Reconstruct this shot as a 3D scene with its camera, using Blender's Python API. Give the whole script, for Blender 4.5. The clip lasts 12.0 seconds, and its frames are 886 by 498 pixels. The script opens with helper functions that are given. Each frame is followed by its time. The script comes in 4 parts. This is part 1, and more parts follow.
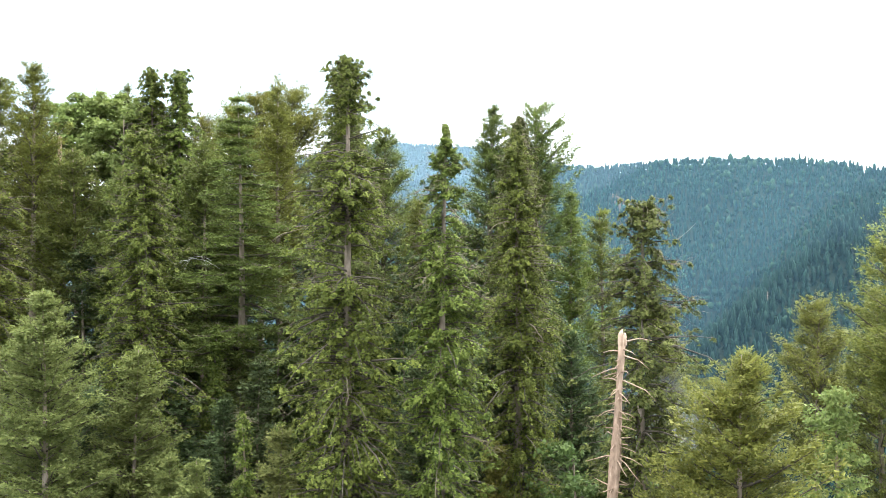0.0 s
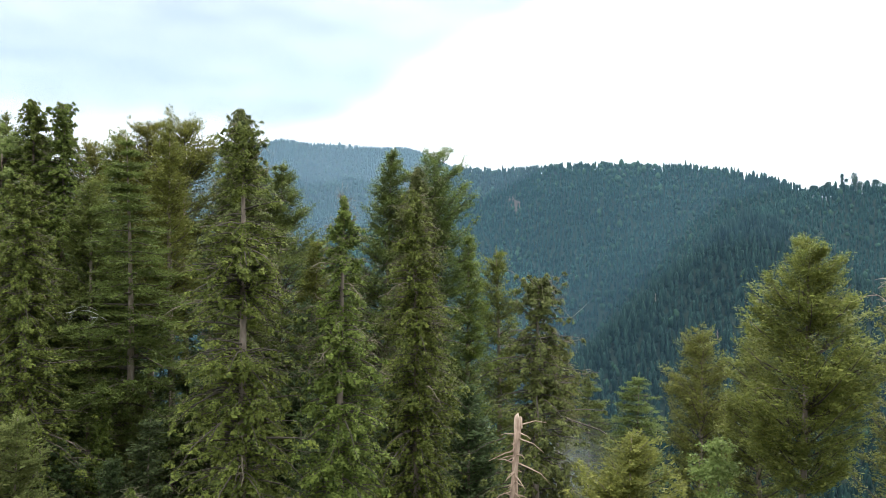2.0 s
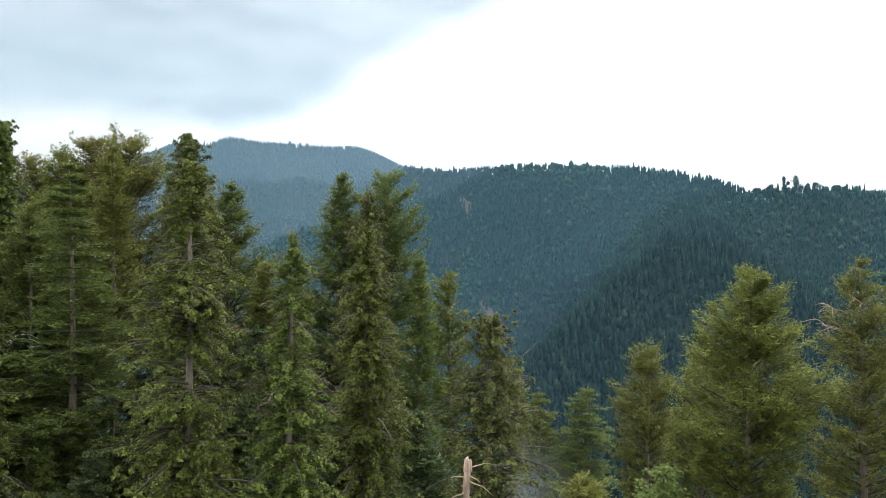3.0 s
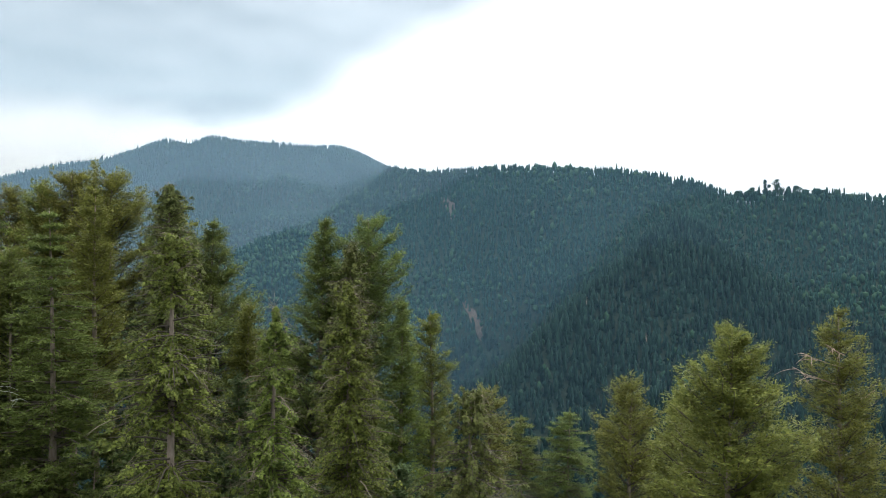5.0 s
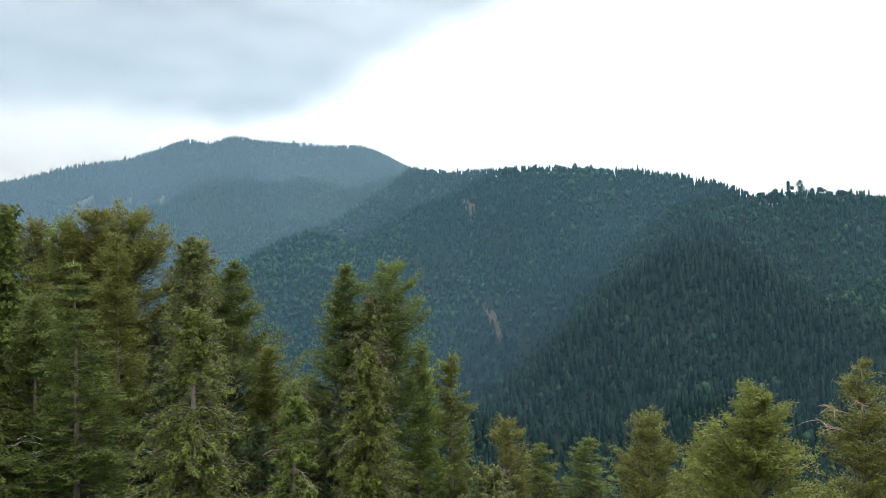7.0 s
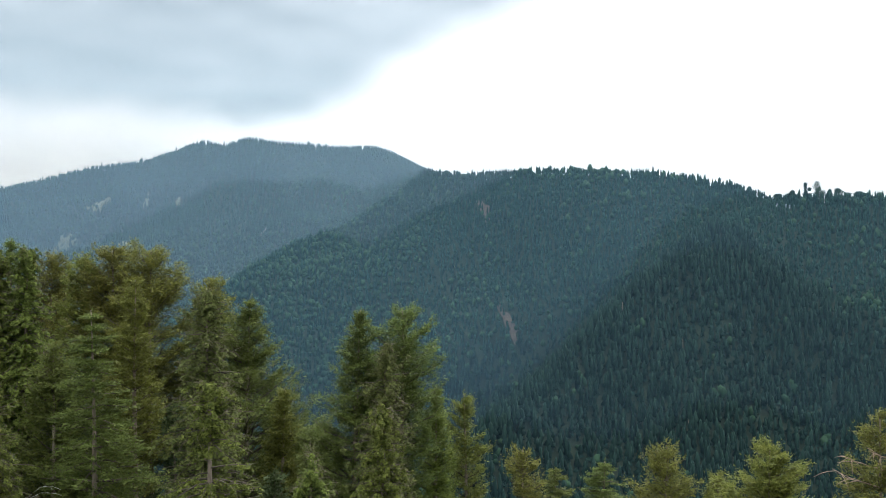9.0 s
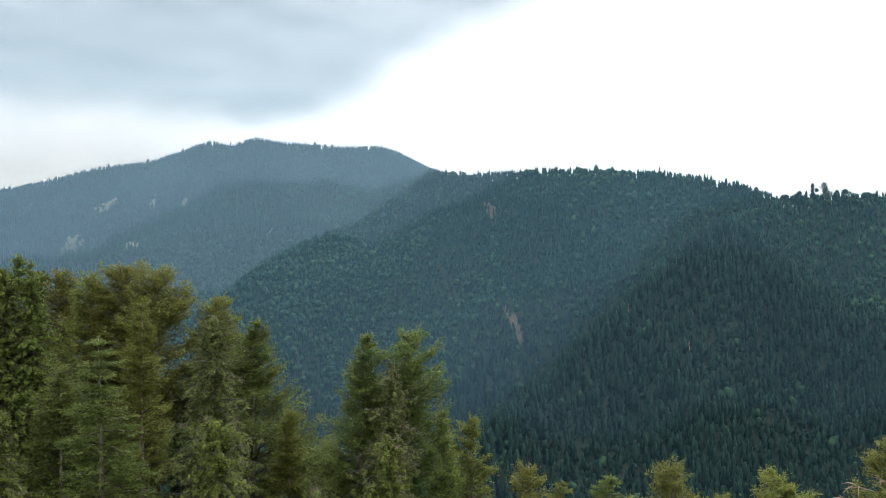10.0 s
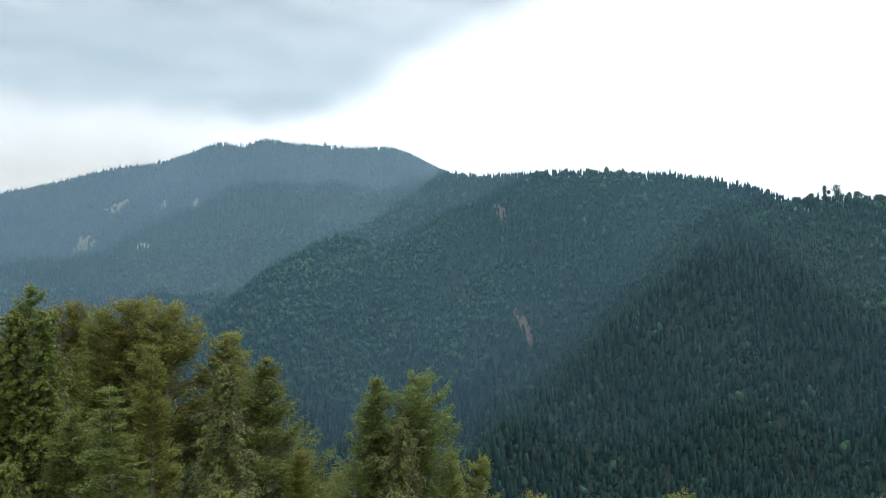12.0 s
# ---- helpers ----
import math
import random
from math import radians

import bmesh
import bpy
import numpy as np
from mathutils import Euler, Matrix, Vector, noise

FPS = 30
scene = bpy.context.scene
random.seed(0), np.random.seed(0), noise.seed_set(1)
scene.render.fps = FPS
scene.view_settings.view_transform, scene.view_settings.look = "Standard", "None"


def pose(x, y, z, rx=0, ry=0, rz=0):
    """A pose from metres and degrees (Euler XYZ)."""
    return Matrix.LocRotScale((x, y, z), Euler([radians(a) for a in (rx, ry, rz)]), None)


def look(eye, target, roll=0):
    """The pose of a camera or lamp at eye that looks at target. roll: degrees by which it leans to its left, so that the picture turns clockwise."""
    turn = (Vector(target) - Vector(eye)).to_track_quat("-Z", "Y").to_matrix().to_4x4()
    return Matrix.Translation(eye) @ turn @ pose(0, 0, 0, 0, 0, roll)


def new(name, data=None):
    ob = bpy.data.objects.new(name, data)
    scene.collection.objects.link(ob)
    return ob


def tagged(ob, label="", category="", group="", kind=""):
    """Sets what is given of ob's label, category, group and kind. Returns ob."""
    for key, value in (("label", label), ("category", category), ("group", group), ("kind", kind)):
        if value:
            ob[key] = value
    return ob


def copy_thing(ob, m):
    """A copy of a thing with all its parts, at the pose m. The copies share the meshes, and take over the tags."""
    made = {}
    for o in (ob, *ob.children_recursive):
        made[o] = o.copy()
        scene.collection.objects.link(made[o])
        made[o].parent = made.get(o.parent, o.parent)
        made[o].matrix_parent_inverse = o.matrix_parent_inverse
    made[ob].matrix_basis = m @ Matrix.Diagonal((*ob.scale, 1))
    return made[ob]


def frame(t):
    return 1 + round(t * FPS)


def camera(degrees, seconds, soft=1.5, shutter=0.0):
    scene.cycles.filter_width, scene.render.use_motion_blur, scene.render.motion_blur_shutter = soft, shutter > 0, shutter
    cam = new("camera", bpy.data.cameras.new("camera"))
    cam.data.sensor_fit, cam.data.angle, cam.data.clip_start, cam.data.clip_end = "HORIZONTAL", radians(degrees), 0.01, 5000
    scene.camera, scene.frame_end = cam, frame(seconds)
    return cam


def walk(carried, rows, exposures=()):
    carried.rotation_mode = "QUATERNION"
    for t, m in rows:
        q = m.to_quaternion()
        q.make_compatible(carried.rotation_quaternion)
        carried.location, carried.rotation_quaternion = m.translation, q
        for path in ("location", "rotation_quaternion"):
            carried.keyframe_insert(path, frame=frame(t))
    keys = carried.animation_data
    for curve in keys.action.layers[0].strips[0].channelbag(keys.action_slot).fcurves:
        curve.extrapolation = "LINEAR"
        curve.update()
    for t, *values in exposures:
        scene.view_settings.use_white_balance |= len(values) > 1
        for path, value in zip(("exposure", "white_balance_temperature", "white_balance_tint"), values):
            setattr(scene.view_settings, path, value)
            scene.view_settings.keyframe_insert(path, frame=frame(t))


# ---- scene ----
# ------------------------------------------------------------ camera
cam = camera(55.5, 12.0, soft=0.8)
METRES, EYE, TILT, LEAN, TURN = 28.0, 20.0, 0.0, 0.0, 0.0
ROWS = [
    (0.0, 0.0, 0.0, 0.0, 0.0, 0.0, -0.0),
    (0.5, -0.0007, 0.0022, 0.0376, -1.86, 0.02, -0.03),
    (1.0, -0.0015, 0.0008, 0.0793, -3.68, 0.01, -0.06),
    (1.5, -0.0001, 0.0001, 0.1224, -5.27, -0.02, -0.11),
    (2.0, -0.0001, 0.0001, 0.1647, -6.9, -0.04, -0.13),
    (2.5, 0.0002, 0.0006, 0.2075, -8.56, -0.06, -0.16),
    (3.0, 0.0017, 0.0012, 0.2504, -10.22, -0.09, -0.22),
    (5.0, 0.001, -0.0011, 0.4189, -11.35, -0.2, -0.45),
    (5.5, 0.0012, -0.0006, 0.461, -10.97, -0.23, -0.5),
    (6.0, 0.0001, -0.0005, 0.503, -10.63, -0.25, -0.52),
    (6.5, 0.0003, -0.0018, 0.5446, -10.31, -0.29, -0.55),
    (7.0, -0.0, -0.003, 0.587, -10.0, -0.3, -0.55),
    (9.0, -0.0017, -0.0049, 0.7544, -9.0, -0.37, -0.52),
    (9.5, -0.0028, -0.0056, 0.7972, -8.79, -0.38, -0.52),
    (10.0, -0.0018, -0.0068, 0.8405, -8.59, -0.4, -0.52),
    (10.5, -0.001, -0.0061, 0.881, -8.41, -0.4, -0.52),
    (11.0, -0.0012, -0.0053, 0.92, -8.24, -0.41, -0.53),
    (11.5, -0.0014, -0.0057, 0.9594, -8.07, -0.44, -0.53),
    (12.0, -0.0027, -0.0041, 0.9996, -7.92, -0.45, -0.56),
]
EXPOSURES = [(0.0, 1.42), (0.5, 1.17), (1.5, 0.68), (2.5, 0.32), (3.2, 0.18), (5.0, 0.12), (7.2, 0.1), (9.0, 0.03), (12.0, 0.0)]
walk(cam, [(t, pose(0, 0, EYE, TILT, LEAN, TURN) @ pose(METRES * x, METRES * y, METRES * z, 90 + pitch, roll, yaw)) for t, x, y, z, yaw, pitch, roll in ROWS], EXPOSURES)


# ------------------------------------------------------------ node helpers
def tree_of(mat):
    mat.use_nodes = True
    nt = mat.node_tree
    nt.nodes.clear()
    return nt


def node(nt, kind, **values):
    n = nt.nodes.new(kind)
    for key, value in values.items():
        n.inputs[key.replace("_", " ")].default_value = value
    return n


def link(nt, a, b):
    nt.links.new(a, b)


def calc(nt, op, a, b=None, c=None):
    n = nt.nodes.new("ShaderNodeMath")
    n.operation = op
    for i, v in enumerate((a, b, c)):
        if v is None:
            continue
        if isinstance(v, (int, float)):
            n.inputs[i].default_value = v
        else:
            link(nt, v, n.inputs[i])
    return n.outputs[0]


def ramp(nt, fac, stops, smooth=False):
    n = nt.nodes.new("ShaderNodeValToRGB")
    n.color_ramp.interpolation = "EASE" if smooth else "LINEAR"
    while len(n.color_ramp.elements) < len(stops):
        n.color_ramp.elements.new(0.5)
    for e, (p, c) in zip(n.color_ramp.elements, stops):
        e.position, e.color = p, (*c, 1)
    link(nt, fac, n.inputs[0])
    return n.outputs[0]


def mix(nt, fac, a, b, blend="MIX"):
    n = nt.nodes.new("ShaderNodeMix")
    n.data_type, n.blend_type = "RGBA", blend
    for socket, v in ((n.inputs[0], fac), (n.inputs[6], a), (n.inputs[7], b)):
        if isinstance(v, (int, float)):
            socket.default_value = v
        elif isinstance(v, tuple):
            socket.default_value = (*v, 1)
        else:
            link(nt, v, socket)
    return n.outputs[2]


# ------------------------------------------------------------ world and sun
SUN_AZ, SUN_EL = radians(38), radians(46)     # azimuth from straight ahead, to the right
world = bpy.data.worlds.new("overcast_sky")
scene.world = world
world.use_nodes = True
wt = world.node_tree
wt.nodes.clear()
sky = wt.nodes.new("ShaderNodeTexSky")
sky.sky_type, sky.sun_disc, sky.sun_elevation, sky.sun_rotation = "NISHITA", False, SUN_EL, SUN_AZ
co = wt.nodes.new("ShaderNodeTexCoord")
sep = wt.nodes.new("ShaderNodeSeparateXYZ")
link(wt, co.outputs["Generated"], sep.inputs[0])
X, Y, Z = sep.outputs
ya = calc(wt, "MAXIMUM", calc(wt, "ABSOLUTE", Y), 0.05)
U = calc(wt, "DIVIDE", X, ya)
V = calc(wt, "DIVIDE", Z, ya)
n1 = node(wt, "ShaderNodeTexNoise", Scale=1.0, Detail=6.0, Roughness=0.5)
stretch = node(wt, "ShaderNodeMapping")
stretch.inputs["Scale"].default_value = (3.2, 3.2, 9.0)
link(wt, co.outputs["Generated"], stretch.inputs[0])
link(wt, stretch.outputs[0], n1.inputs[0])
n2 = node(wt, "ShaderNodeTexNoise", Scale=1.0, Detail=3.0, Roughness=0.5)
stretch2 = node(wt, "ShaderNodeMapping")
stretch2.inputs["Scale"].default_value = (7.0, 7.0, 26.0)
link(wt, co.outputs["Generated"], stretch2.inputs[0])
link(wt, stretch2.outputs[0], n2.inputs[0])
edge = calc(wt, "ADD", 0.118, calc(wt, "MULTIPLY", 0.42, calc(wt, "MAXIMUM", 0.0, calc(wt, "ADD", U, 0.08))))
depth = calc(wt, "ADD", calc(wt, "SUBTRACT", V, edge), calc(wt, "MULTIPLY", calc(wt, "SUBTRACT", n1.outputs[0], 0.5), 0.13))
deck = wt.nodes.new("ShaderNodeMapRange")
deck.interpolation_type = "SMOOTHSTEP"
deck.inputs[1].default_value, deck.inputs[2].default_value = -0.012, 0.055
link(wt, depth, deck.inputs[0])
body = ramp(wt, n2.outputs[0], [(0.3, (0.40, 0.475, 0.51)), (0.7, (0.60, 0.675, 0.71))])
body = mix(wt, ramp(wt, V, [(0.25, (0, 0, 0)), (1.0, (1, 1, 1))], True), body, (2.75, 2.78, 2.8))
low = ramp(wt, calc(wt, "ADD", V, calc(wt, "MULTIPLY", 0.06, calc(wt, "SUBTRACT", n2.outputs[0], 0.5))),
           [(0.08, (0.98, 0.92, 0.84)), (0.14, (1.25, 1.22, 1.18))])
left = wt.nodes.new("ShaderNodeMapRange")
left.interpolation_type = "SMOOTHSTEP"
left.inputs[1].default_value, left.inputs[2].default_value = -0.25, 0.0
link(wt, U, left.inputs[0])
bright = mix(wt, left.outputs[0], low, (1.45, 1.47, 1.47))
clouds = mix(wt, deck.outputs[0], bright, body)
streak = wt.nodes.new("ShaderNodeMapRange")
streak.interpolation_type = "SMOOTHSTEP"
streak.inputs[1].default_value, streak.inputs[2].default_value, streak.inputs[4].default_value = -0.01, 0.06, 0.75
rise = calc(wt, "ADD", 0.232, calc(wt, "MULTIPLY", 0.17, calc(wt, "SUBTRACT", U, 0.346)))
link(wt, calc(wt, "ADD", calc(wt, "SUBTRACT", V, rise), calc(wt, "MULTIPLY", calc(wt, "SUBTRACT", n1.outputs[0], 0.5), 0.08)), streak.inputs[0])
right = wt.nodes.new("ShaderNodeMapRange")
right.interpolation_type = "SMOOTHSTEP"
right.inputs[1].default_value, right.inputs[2].default_value = 0.29, 0.38
link(wt, U, right.inputs[0])
clouds = mix(wt, calc(wt, "MULTIPLY", streak.outputs[0], right.outputs[0]), clouds, mix(wt, ramp(wt, V, [(0.25, (0, 0, 0)), (1.0, (1, 1, 1))], True), (0.70, 0.77, 0.80), (2.75, 2.78, 2.8)))
veil = wt.nodes.new("ShaderNodeBackground")
skyshade = wt.nodes.new("ShaderNodeBackground")
skyshade.inputs[1].default_value = 0.03
link(wt, sky.outputs[0], skyshade.inputs[0])
link(wt, clouds, veil.inputs[0])
both = wt.nodes.new("ShaderNodeAddShader")
link(wt, veil.outputs[0], both.inputs[0])
link(wt, skyshade.outputs[0], both.inputs[1])
out = wt.nodes.new("ShaderNodeOutputWorld")
link(wt, both.outputs[0], out.inputs[0])

sun = new("sun", bpy.data.lights.new("sun", "SUN"))
sun.data.energy, sun.data.angle, sun.data.color = 1.8, radians(22), (1.0, 0.95, 0.86)
way = Vector((math.sin(SUN_AZ) * math.cos(SUN_EL), math.cos(SUN_AZ) * math.cos(SUN_EL), math.sin(SUN_EL)))
sun.matrix_world = look(way * 300, (0, 0, 0))


# ------------------------------------------------------------ materials
def foliage(name, dark, light, through_light=0.3, rough=0.55, patch=0.6, spread=0.6):
    """Leaves or needles: a tone of its own for each blade, and broad patches over the crown."""
    mat = bpy.data.materials.new(name)
    nt = tree_of(mat)
    geo, info = nt.nodes.new("ShaderNodeNewGeometry"), nt.nodes.new("ShaderNodeObjectInfo")
    tex = nt.nodes.new("ShaderNodeTexCoord")
    n = node(nt, "ShaderNodeTexNoise", Scale=patch, Detail=3.0)
    link(nt, tex.outputs["Object"], n.inputs[0])
    f = calc(nt, "ADD", calc(nt, "MULTIPLY", geo.outputs["Random Per Island"], spread), calc(nt, "MULTIPLY", n.outputs[0], 0.55))
    colour = ramp(nt, f, [(0.2, dark), (0.9, light)])
    hsv = nt.nodes.new("ShaderNodeHueSaturation")
    link(nt, colour, hsv.inputs["Color"])
    link(nt, calc(nt, "ADD", 0.485, calc(nt, "MULTIPLY", info.outputs["Random"], 0.03)), hsv.inputs["Hue"])
    link(nt, calc(nt, "ADD", 0.85, calc(nt, "MULTIPLY", info.outputs["Random"], 0.3)), hsv.inputs["Value"])
    p = node(nt, "ShaderNodeBsdfPrincipled", Roughness=rough)
    p.inputs["Specular IOR Level"].default_value = 0.1
    link(nt, hsv.outputs[0], p.inputs["Base Color"])
    tr = nt.nodes.new("ShaderNodeBsdfTranslucent")
    link(nt, hsv.outputs[0], tr.inputs[0])
    m = nt.nodes.new("ShaderNodeMixShader")
    m.inputs[0].default_value = through_light
    link(nt, p.outputs[0], m.inputs[1])
    link(nt, tr.outputs[0], m.inputs[2])
    o = nt.nodes.new("ShaderNodeOutputMaterial")
    link(nt, m.outputs[0], o.inputs[0])
    return mat


def solid(name, a, b, c, scale=(2, 2, 2), detail=6.0, rough=0.85, bump=0.4):
    """Bark, earth or stone: three tones by noise, with relief."""
    mat = bpy.data.materials.new(name)
    nt = tree_of(mat)
    tex, mp = nt.nodes.new("ShaderNodeTexCoord"), nt.nodes.new("ShaderNodeMapping")
    mp.inputs["Scale"].default_value = scale
    link(nt, tex.outputs["Object"], mp.inputs[0])
    n = node(nt, "ShaderNodeTexNoise", Scale=1.0, Detail=detail, Roughness=0.6)
    big = node(nt, "ShaderNodeTexNoise", Scale=0.13, Detail=3.0)
    link(nt, mp.outputs[0], n.inputs[0])
    link(nt, mp.outputs[0], big.inputs[0])
    f = calc(nt, "ADD", calc(nt, "MULTIPLY", n.outputs[0], 0.6), calc(nt, "MULTIPLY", big.outputs[0], 0.4))
    colour = ramp(nt, f, [(0.3, a), (0.5, b), (0.7, c)])
    p = node(nt, "ShaderNodeBsdfPrincipled", Roughness=rough)
    p.inputs["Specular IOR Level"].default_value = 0.2
    link(nt, colour, p.inputs["Base Color"])
    bp = node(nt, "ShaderNodeBump", Strength=bump, Distance=0.05)
    link(nt, n.outputs[0], bp.inputs["Height"])
    link(nt, bp.outputs[0], p.inputs["Normal"])
    o = nt.nodes.new("ShaderNodeOutputMaterial")
    link(nt, p.outputs[0], o.inputs[0])
    return mat


def mist(name, colour, density, low, high, width=0.0):
    """A thin haze-coloured sheet that lets most light pass, fading upward from low to high."""
    mat = bpy.data.materials.new(name)
    nt = tree_of(mat)
    tex, s = nt.nodes.new("ShaderNodeTexCoord"), nt.nodes.new("ShaderNodeSeparateXYZ")
    link(nt, tex.outputs["Object"], s.inputs[0])
    fade = nt.nodes.new("ShaderNodeMapRange")
    fade.interpolation_type = "SMOOTHSTEP"
    fade.inputs[1].default_value, fade.inputs[2].default_value = low, high
    fade.inputs[3].default_value, fade.inputs[4].default_value = 1.0, 0.0
    link(nt, s.outputs[2], fade.inputs[0])
    n = node(nt, "ShaderNodeTexNoise", Scale=2.0 / max(high - low, 1), Detail=3.0)
    link(nt, tex.outputs["Object"], n.inputs[0])
    f = calc(nt, "MULTIPLY", fade.outputs[0], calc(nt, "ADD", 0.7, calc(nt, "MULTIPLY", n.outputs[0], 0.6)))
    if width:
        r = nt.nodes.new("ShaderNodeMapRange")
        r.interpolation_type = "SMOOTHSTEP"
        r.inputs[1].default_value, r.inputs[2].default_value = width, 0.1 * width
        d = calc(nt, "SQRT", calc(nt, "ADD", calc(nt, "POWER", s.outputs[0], 2.0), calc(nt, "POWER", s.outputs[2], 2.0)))
        link(nt, d, r.inputs[0])
        f = calc(nt, "MULTIPLY", r.outputs[0], calc(nt, "MULTIPLY", n.outputs[0], 1.6))
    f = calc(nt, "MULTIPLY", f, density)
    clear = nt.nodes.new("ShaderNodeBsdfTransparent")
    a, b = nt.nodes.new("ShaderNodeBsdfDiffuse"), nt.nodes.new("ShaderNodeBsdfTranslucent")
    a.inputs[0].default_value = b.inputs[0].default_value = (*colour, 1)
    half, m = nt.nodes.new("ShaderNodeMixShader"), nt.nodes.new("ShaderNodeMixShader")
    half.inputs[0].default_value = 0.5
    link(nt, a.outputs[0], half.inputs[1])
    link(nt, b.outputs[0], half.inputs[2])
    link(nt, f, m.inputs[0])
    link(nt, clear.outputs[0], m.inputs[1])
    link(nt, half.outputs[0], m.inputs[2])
    o = nt.nodes.new("ShaderNodeOutputMaterial")
    link(nt, m.outputs[0], o.inputs[0])
    return mat


NEEDLE = foliage("pine_needles", (0.077, 0.099, 0.022), (0.190, 0.217, 0.051), 0.38)
NEEDLE_DARK = foliage("fir_needles", (0.059, 0.083, 0.023), (0.150, 0.180, 0.048), 0.38)
NEEDLE_PALE = foliage("young_pine_needles", (0.086, 0.105, 0.033), (0.189, 0.205, 0.069), 0.38)
# Filler foliage: the wood's inner shade is put into these two darker base colours.
NEEDLE_DEEP = foliage("shade_darkened_needles", (0.038, 0.060, 0.026), (0.095, 0.128, 0.052), 0.3)
LEAF_DEEP = foliage("shade_darkened_leaves", (0.034, 0.058, 0.018), (0.095, 0.130, 0.038), 0.3)
NEEDLE_GOLD = foliage("yellowish_pine_needles", (0.077, 0.090, 0.022), (0.202, 0.205, 0.049), 0.38)
IVY = foliage("climber_leaves", (0.030, 0.050, 0.012), (0.184, 0.221, 0.048), 0.38, 0.6)
IVY_DULL = foliage("dull_climber_leaves", (0.040, 0.056, 0.018), (0.167, 0.187, 0.057), 0.38, 0.6)
LEAF_BRIGHT = foliage("bright_leaves", (0.10, 0.145, 0.04), (0.215, 0.27, 0.085), 0.4, 0.5)
# Spur conifers: darker copy of the hill needles, the slope's shade put in colour.
SPUR_CONIFER = foliage("shaded_spur_needles", (0.005, 0.018, 0.014), (0.018, 0.044, 0.034), 0.0, 0.8, 0.004, 0.5)
# Far foliage: the blue cast of distance haze is mixed into both base colours.
FAR_CONIFER = foliage("haze_tinted_needles", (0.007, 0.028, 0.021), (0.022, 0.058, 0.042), 0.0, 0.8, 0.004, 0.3)
FAR_LEAF = foliage("haze_tinted_leaves", (0.011, 0.033, 0.020), (0.028, 0.062, 0.032), 0.0, 0.8, 0.004)
BARK = solid("pine_bark", (0.10, 0.08, 0.065), (0.19, 0.155, 0.125), (0.31, 0.26, 0.22), (5, 5, 1.4))
BRANCH = solid("branch_bark", (0.035, 0.030, 0.024), (0.070, 0.060, 0.048), (0.12, 0.105, 0.085), (5, 5, 5))
DEADWOOD = solid("weathered_wood", (0.11, 0.075, 0.055), (0.27, 0.195, 0.145), (0.44, 0.35, 0.27), (5, 5, 1.6))
TWIG = solid("dry_twigs", (0.085, 0.072, 0.048), (0.155, 0.133, 0.092), (0.25, 0.22, 0.165), (3, 3, 3))
EARTH = solid("forest_floor", (0.008, 0.016, 0.010), (0.014, 0.025, 0.015), (0.024, 0.034, 0.020), (0.08, 0.08, 0.08), 9.0)
SCAR = solid("bare_red_earth", (0.045, 0.036, 0.028), (0.075, 0.056, 0.042), (0.11, 0.085, 0.065), (0.1, 0.1, 0.1))
MEADOW = solid("pale_meadow", (0.05, 0.06, 0.03), (0.10, 0.105, 0.055), (0.16, 0.155, 0.09), (0.03, 0.03, 0.03))


# ------------------------------------------------------------ mesh helpers
rng = np.random.default_rng(7)


class Shape:
    """Collects triangles from many small pieces, to be linked as one mesh."""

    def __init__(self):
        self.verts, self.faces, self.count = [], [], 0

    def add(self, v, f):
        self.verts.append(np.asarray(v, float).reshape(-1, 3))
        self.faces.append(np.asarray(f, int).reshape(-1, 3) + self.count)
        self.count += len(self.verts[-1])

    def mesh(self, name, material, smooth=False):
        v, f = np.concatenate(self.verts), np.concatenate(self.faces)
        me = bpy.data.meshes.new(name)
        me.vertices.add(len(v))
        me.vertices.foreach_set("co", v.astype(np.float32).ravel())
        me.loops.add(3 * len(f))
        me.loops.foreach_set("vertex_index", f.astype(np.int32).ravel())
        me.polygons.add(len(f))
        me.polygons.foreach_set("loop_start", np.arange(0, 3 * len(f), 3, dtype=np.int32))
        if smooth:
            me.polygons.foreach_set("use_smooth", np.ones(len(f), bool))
        me.materials.append(material)
        me.update(calc_edges=True)
        return me


def part(name, shape, material, parent, label="", smooth=False):
    ob = new(name, shape.mesh(name, material, smooth))
    ob.parent = parent
    return tagged(ob, label)


def unit(v):
    return v / np.maximum(np.linalg.norm(v, axis=-1, keepdims=True), 1e-9)


def tube(shape, points, radii, sides=7, rough=0.0):
    """A tapered round stem along points."""
    p, r = np.asarray(points, float), np.asarray(radii, float)
    d = unit(np.gradient(p, axis=0))
    ref = np.where(np.abs(d[:, 2:3]) > 0.9, [[1.0, 0, 0]], [[0, 0, 1.0]])
    a = unit(np.cross(d, ref))
    b = np.cross(d, a)
    ang = np.linspace(0, 2 * np.pi, sides, endpoint=False)
    ring = a[:, None] * np.cos(ang)[None, :, None] + b[:, None] * np.sin(ang)[None, :, None]
    rad = r[:, None, None] * (1 + rough * rng.standard_normal((len(p), sides, 1)))
    v = (p[:, None] + ring * rad).reshape(-1, 3)
    i, j = np.meshgrid(np.arange(len(p) - 1), np.arange(sides), indexing="ij")
    k = (j + 1) % sides
    q = np.stack([i * sides + j, i * sides + k, (i + 1) * sides + k, (i + 1) * sides + j], -1).reshape(-1, 4)
    top = (len(p) - 1) * sides
    cap = [[top, top + s, top + s + 1] for s in range(1, sides - 1)]
    shape.add(v, np.concatenate([q[:, [0, 1, 2]], q[:, [0, 2, 3]], np.array(cap)]))


